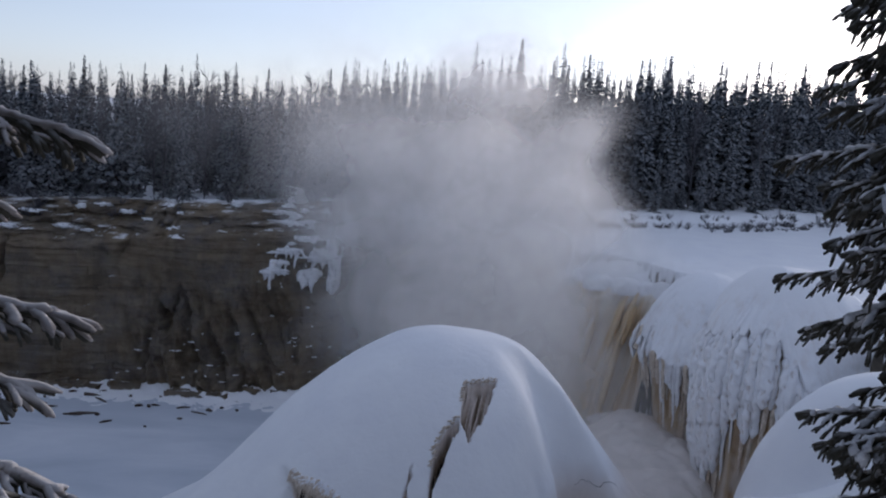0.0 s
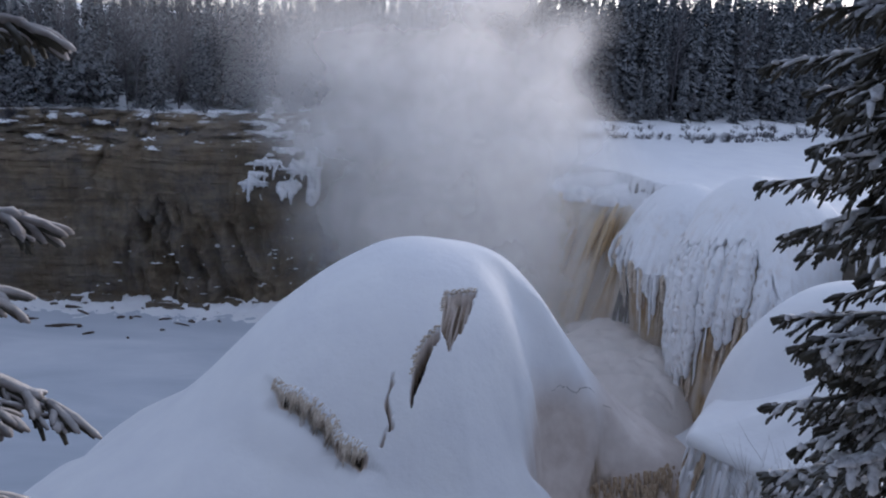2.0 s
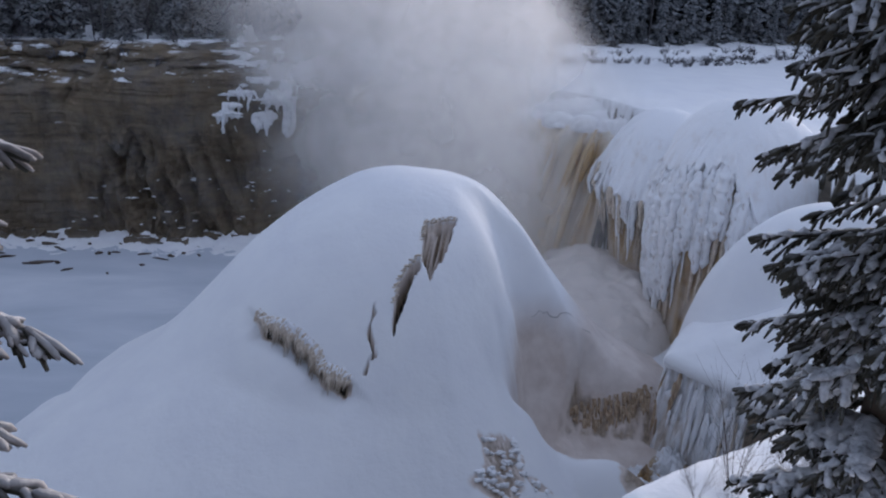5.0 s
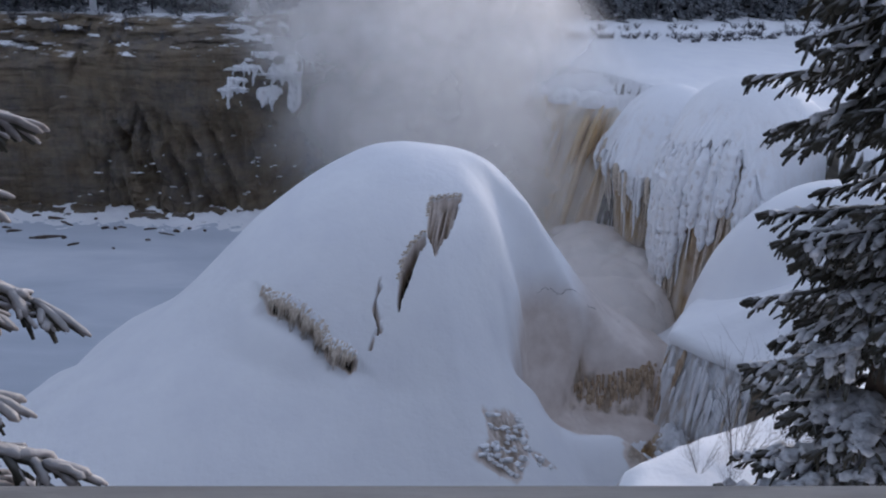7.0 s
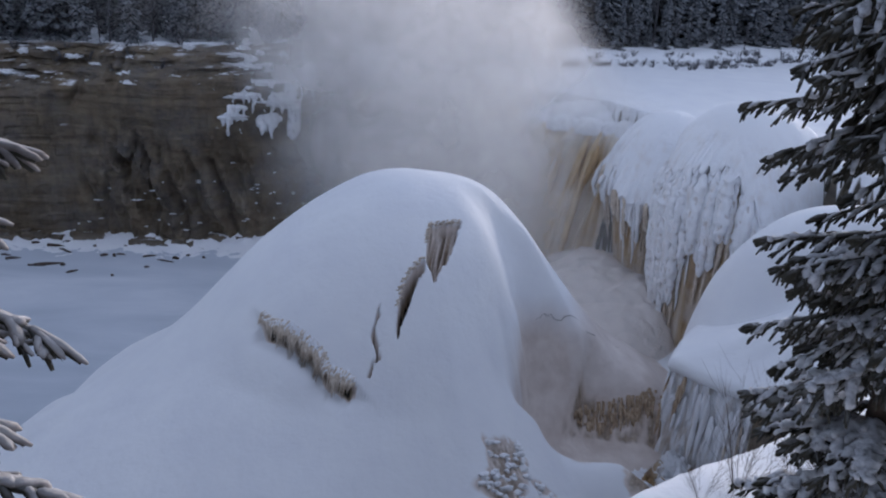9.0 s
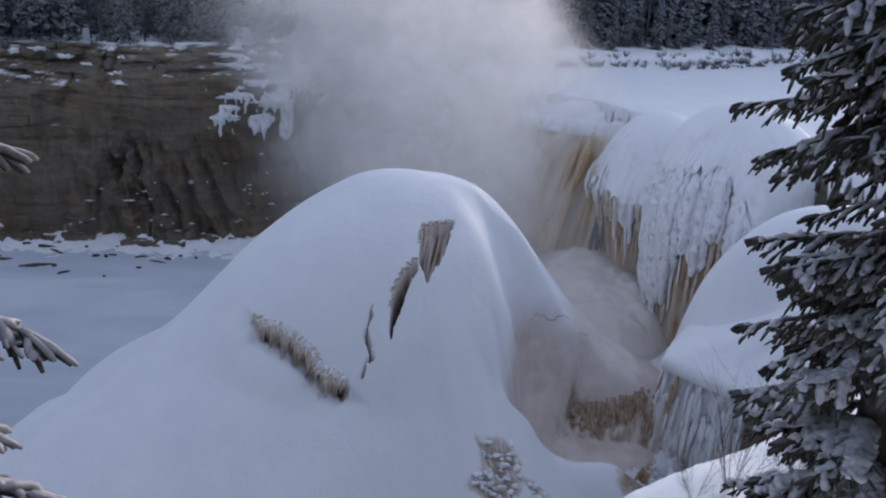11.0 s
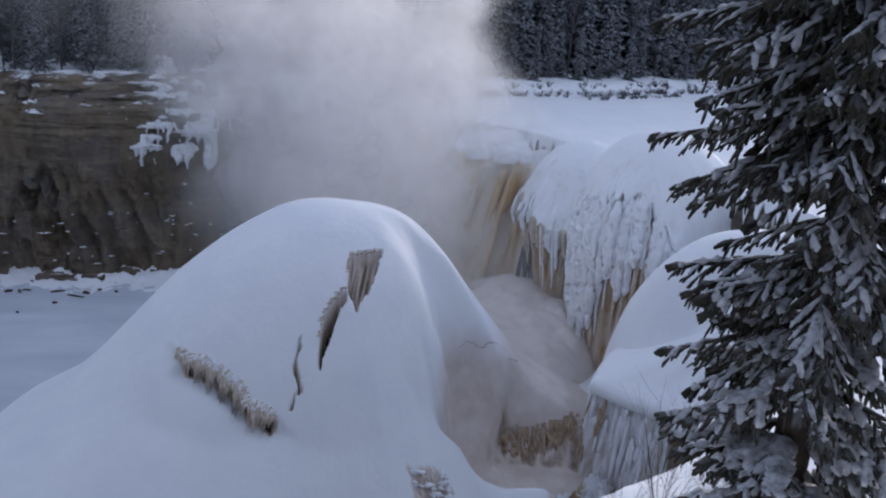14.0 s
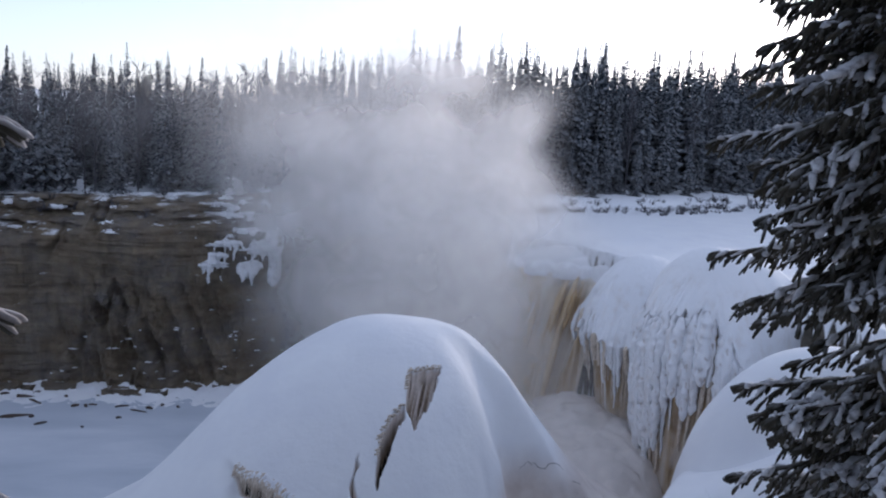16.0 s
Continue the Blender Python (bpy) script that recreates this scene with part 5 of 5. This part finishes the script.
def clump_material():
    k = Mat("backlit_bough_snow", 0.8, 0.5)
    # needles show through; the colour is darkened further for a backlit tree
    col = k.ramp(k.noise(14.0, 4), (0.30, (0.20, 0.195, 0.195)), (0.46, (0.54, 0.55, 0.58)), (0.72, (0.78, 0.79, 0.82)))
    return k.done(col, k.noise(30.0, 4), 0.012)


M_CLUMP = clump_material()
M_FROST = needle_material("frosted_shoots", (0.15, 0.13, 0.12), (0.46, 0.44, 0.44), 0.22)


def near_spruce(x, y, base, top, own, label, seed, reach, thick=1.0, free=(), low=None, high=None, snow=0.8, tips=()):
    """own: boughs of known height, azimuth and length; free: how many others at each step of height."""
    rnd = random.Random(seed)
    root = new("spruce_tree")
    bm = bmesh.new()
    tube(bm, [(x, y, base - 0.4), (x, y, (base + top) / 2), (x + 0.05, y, top)], [0.20, 0.13, 0.02], 12, 0.05, seed)
    part("trunk", bm, M_BARK, root)
    for i, (z, a, l, rise) in enumerate(own):
        bough(root, Vector((x, y, z)), radians(a), l, rise, seed * 100 + i, thick, snow)
    for i, (tx, ty, tz) in enumerate(tips):
        l = math.hypot(tx - x, ty - y)
        bough(root, Vector((x, y, tz + 0.14 * l - 0.02)), math.atan2(ty - y, tx - x), l - 0.14, 0.02, seed * 200 + i, thick, 1.0, 0.045, 0.17, True, 0.0)
    z, i = low, 0
    while z < high:
        for k in range(free if z < 26.2 else free + 5):
            l = float(np.interp(z, *reach)) * rnd.uniform(0.55, 1.0)
            bough(root, Vector((x, y, z + rnd.uniform(-0.15, 0.15))), radians(rnd.uniform(*WAY)), l, rnd.uniform(-0.45, 0.2) * l, seed * 1000 + i, thick, snow + (0.35 if z < 23.2 else 0), load=float(np.interp(z, [22.8, 24.8], [2.2, 1.0])))
            i += 1
        z += 0.24
    return tagged(root, label, "tree")


WAY = (95, 372)
# heights, azimuths and lengths of the boughs that reach out over the gorge
near_spruce(4.3, 6.1, float(ground_height(np.array(4.3), np.array(6.1))), 35.0,
            [(29.1, 150, 1.25, 0.0), (28.15, 162, 1.25, 0.05), (27.5, 160, 1.35, 0.05), (28.7, 170, 1.1, 0.0), (28.45, 146, 1.4, 0.0), (27.8, 143, 1.55, 0.0), (27.15, 145, 1.70, 0.05), (26.85, 150, 1.3, 0.1), (26.2, 146, 1.65, -0.05), (25.75, 143, 1.4, -0.1),
             (25.0, 150, 1.2, 0.0), (24.4, 145, 1.15, -0.2), (23.75, 147, 0.9, -0.2), (22.75, 145, 0.8, -0.2)],
            "tall dark spruce with snow clumped on its boughs", 3, ([21.5, 22.3, 23.3, 24.2, 25.5, 27, 28.5, 30], [1.25, 1.2, 1.1, 1.1, 1.2, 1.3, 1.3, 1.3]), 1.3, 7, 21.2, 30.2, 0.80)
WAY = (135, 265)
near_spruce(-2.4, 2.7, float(ground_height(np.array(-2.4), np.array(2.7))), 31.0, [], "snow-laden spruce beside the lookout", 8, ([24, 31], [0.95, 0.35]), 1.4, 1, 23.8, 30.4, 0.95,
            [(-1.20, 2.88, 26.90), (-1.62, 3.00, 26.62), (-1.22, 2.78, 26.26), (-1.34, 2.68, 26.02), (-1.48, 2.52, 25.96), (-1.06, 2.60, 25.68), (-1.22, 2.46, 25.72),
             (-1.26, 2.50, 25.38), (-1.00, 2.34, 25.20), (-1.16, 2.22, 25.14), (-1.20, 2.5, 24.95)])


# ---- shrubs ----
def shrub(name, height, stems, seed, label, material, twig=0.006, twigs=8, spread=1.0):
    rnd = random.Random(seed)
    root = new(name)
    for i in range(stems):
        a, lean = rnd.uniform(0, math.tau), rnd.uniform(0.15, 0.6) * spread
        h = height * rnd.uniform(0.6, 1.05)
        bm = bmesh.new()
        d = Vector((math.cos(a) * lean, math.sin(a) * lean, 1))
        path = [Vector((math.cos(a) * 0.1, math.sin(a) * 0.1, -0.1)) + d * (h * f) + Vector((0, 0, -0.2 * lean * h * f * f)) for f in (0, 0.33, 0.66, 1)]
        tube(bm, path, [twig * 2.2, twig * 1.7, twig * 1.2, twig * 0.5], 4)
        for j in range(twigs):
            f = rnd.uniform(0.2, 0.95)
            p = path[0].lerp(path[3], f)
            e = p + (d + Vector((rnd.uniform(-0.9, 0.9), rnd.uniform(-0.9, 0.9), 0.2))) * rnd.uniform(0.10, 0.26) * height
            tube(bm, [p, p.lerp(e, 0.5) + Vector((0, 0, -0.02 * height)), e], [twig, twig * 0.8, twig * 0.4], 3)
        part("stem", bm, material, root)
    return tagged(root, label, "shrub")


def build_shrubs():
    rnd = random.Random(4)
    near = shrub("willow_shrub", 2.7, 11, 1, "bare thin-twigged willow in the snow", M_BARK, 0.0032, 20)
    near.matrix_basis = pose(7.9, 15.3, float(ground_height(np.array(7.9), np.array(15.3))))
    for x, y, s in ((6.9, 14.9, 0.45), (9.6, 16.2, 0.5), (7.4, 14.4, 0.35), (10.2, 16.0, 0.6)):
        near.scale = (s, s, s)
        copy_thing(near, pose(x, y, float(ground_height(np.array(x), np.array(y))), 0, 0, rnd.uniform(0, 360)))
    near.scale = (1, 1, 1)
    far = shrub("riverside_shrub", 0.75, 11, 2, "low grey willow scrub along the far shore", M_TWIG, 0.016, 4, 1.7)
    tagged(far, group="scrub along the far shore")
    spots = []
    for i in range(175):
        x = rnd.uniform(8, 75)
        y = float(shore(np.array(x))) - 0.3 + 4.0 * rnd.random() ** 2
        spots.append((x, y, rnd.uniform(0.6, 1.4)))
    for i in range(46):
        x = rnd.uniform(34, 52)
        spots.append((x, float(shore(np.array(x))) - 3.0 + rnd.uniform(-0.8, 0.8), rnd.uniform(0.5, 0.9)))
    for i in range(76):
        x = rnd.uniform(-64, -36 if i % 2 else -20)
        spots.append((x, float(cliff_face(np.array(x), np.array(15.0))) + rnd.uniform(1.2, 5.0), rnd.uniform(0.8, 1.5)))
    for i, (x, y, s) in enumerate(spots):
        z = float(ground_height(np.array(x), np.array(y))) if x > 0 else float(rim_height(x)) - 3.0 + 0.75 * (y - float(cliff_face(np.array(x), np.array(15.0))))
        m = pose(x, y, z + 0.05, 0, 0, rnd.uniform(0, 360))
        far.scale = (s, s, s)
        if i:
            copy_thing(far, m)
        else:
            first = m
    far.scale = (1, 1, 1)
    far.matrix_basis = first


build_shrubs()


# ---- the lookout's railing ----
def build_railing():
    root = new("railing")
    root.matrix_basis = pose(0, 0.79, 26.34, 0, 0, 2.6)
    def beam(name, size, at, label=""):
        bm = bmesh.new()
        bmesh.ops.create_cube(bm, size=1.0)
        bmesh.ops.scale(bm, vec=size, verts=bm.verts)
        bmesh.ops.bevel(bm, geom=bm.edges[:], offset=0.006, segments=2, affect="EDGES")
        bmesh.ops.translate(bm, vec=at, verts=bm.verts)
        return part(name, bm, M_RAIL, root, label)
    beam("top_rail", (4.0, 0.14, 0.04), (0, -0.07, -0.02))
    beam("lower_rail", (4.0, 0.04, 0.09), (0, -0.05, -0.55))
    for x in (-1.9, -0.65, 0.65, 1.9):
        beam("post", (0.09, 0.09, 1.04), (x, -0.06, -0.56))
    tagged(root, "weathered wooden railing of the lookout", "railing")
    deck = new("lookout_deck")
    for i in range(14):
        bm = bmesh.new()
        bmesh.ops.create_cube(bm, size=1.0)
        bmesh.ops.scale(bm, vec=(4.2, 0.138, 0.04), verts=bm.verts)
        bmesh.ops.bevel(bm, geom=bm.edges[:], offset=0.005, segments=1, affect="EDGES")
        bmesh.ops.translate(bm, vec=(0, 0.80 - 0.145 * i, 25.24), verts=bm.verts)
        part("plank", bm, M_RAIL, deck)
    for x in (-1.8, 1.8):
        for y in (0.6, -0.9):
            bm = bmesh.new()
            bmesh.ops.create_cube(bm, size=1.0)
            bmesh.ops.scale(bm, vec=(0.14, 0.14, 3.2), verts=bm.verts)
            bmesh.ops.translate(bm, vec=(x, y, 23.62), verts=bm.verts)
            part("support_post", bm, M_RAIL, deck)
    tagged(deck, "weathered wooden lookout deck above the gorge", "deck")


build_railing()
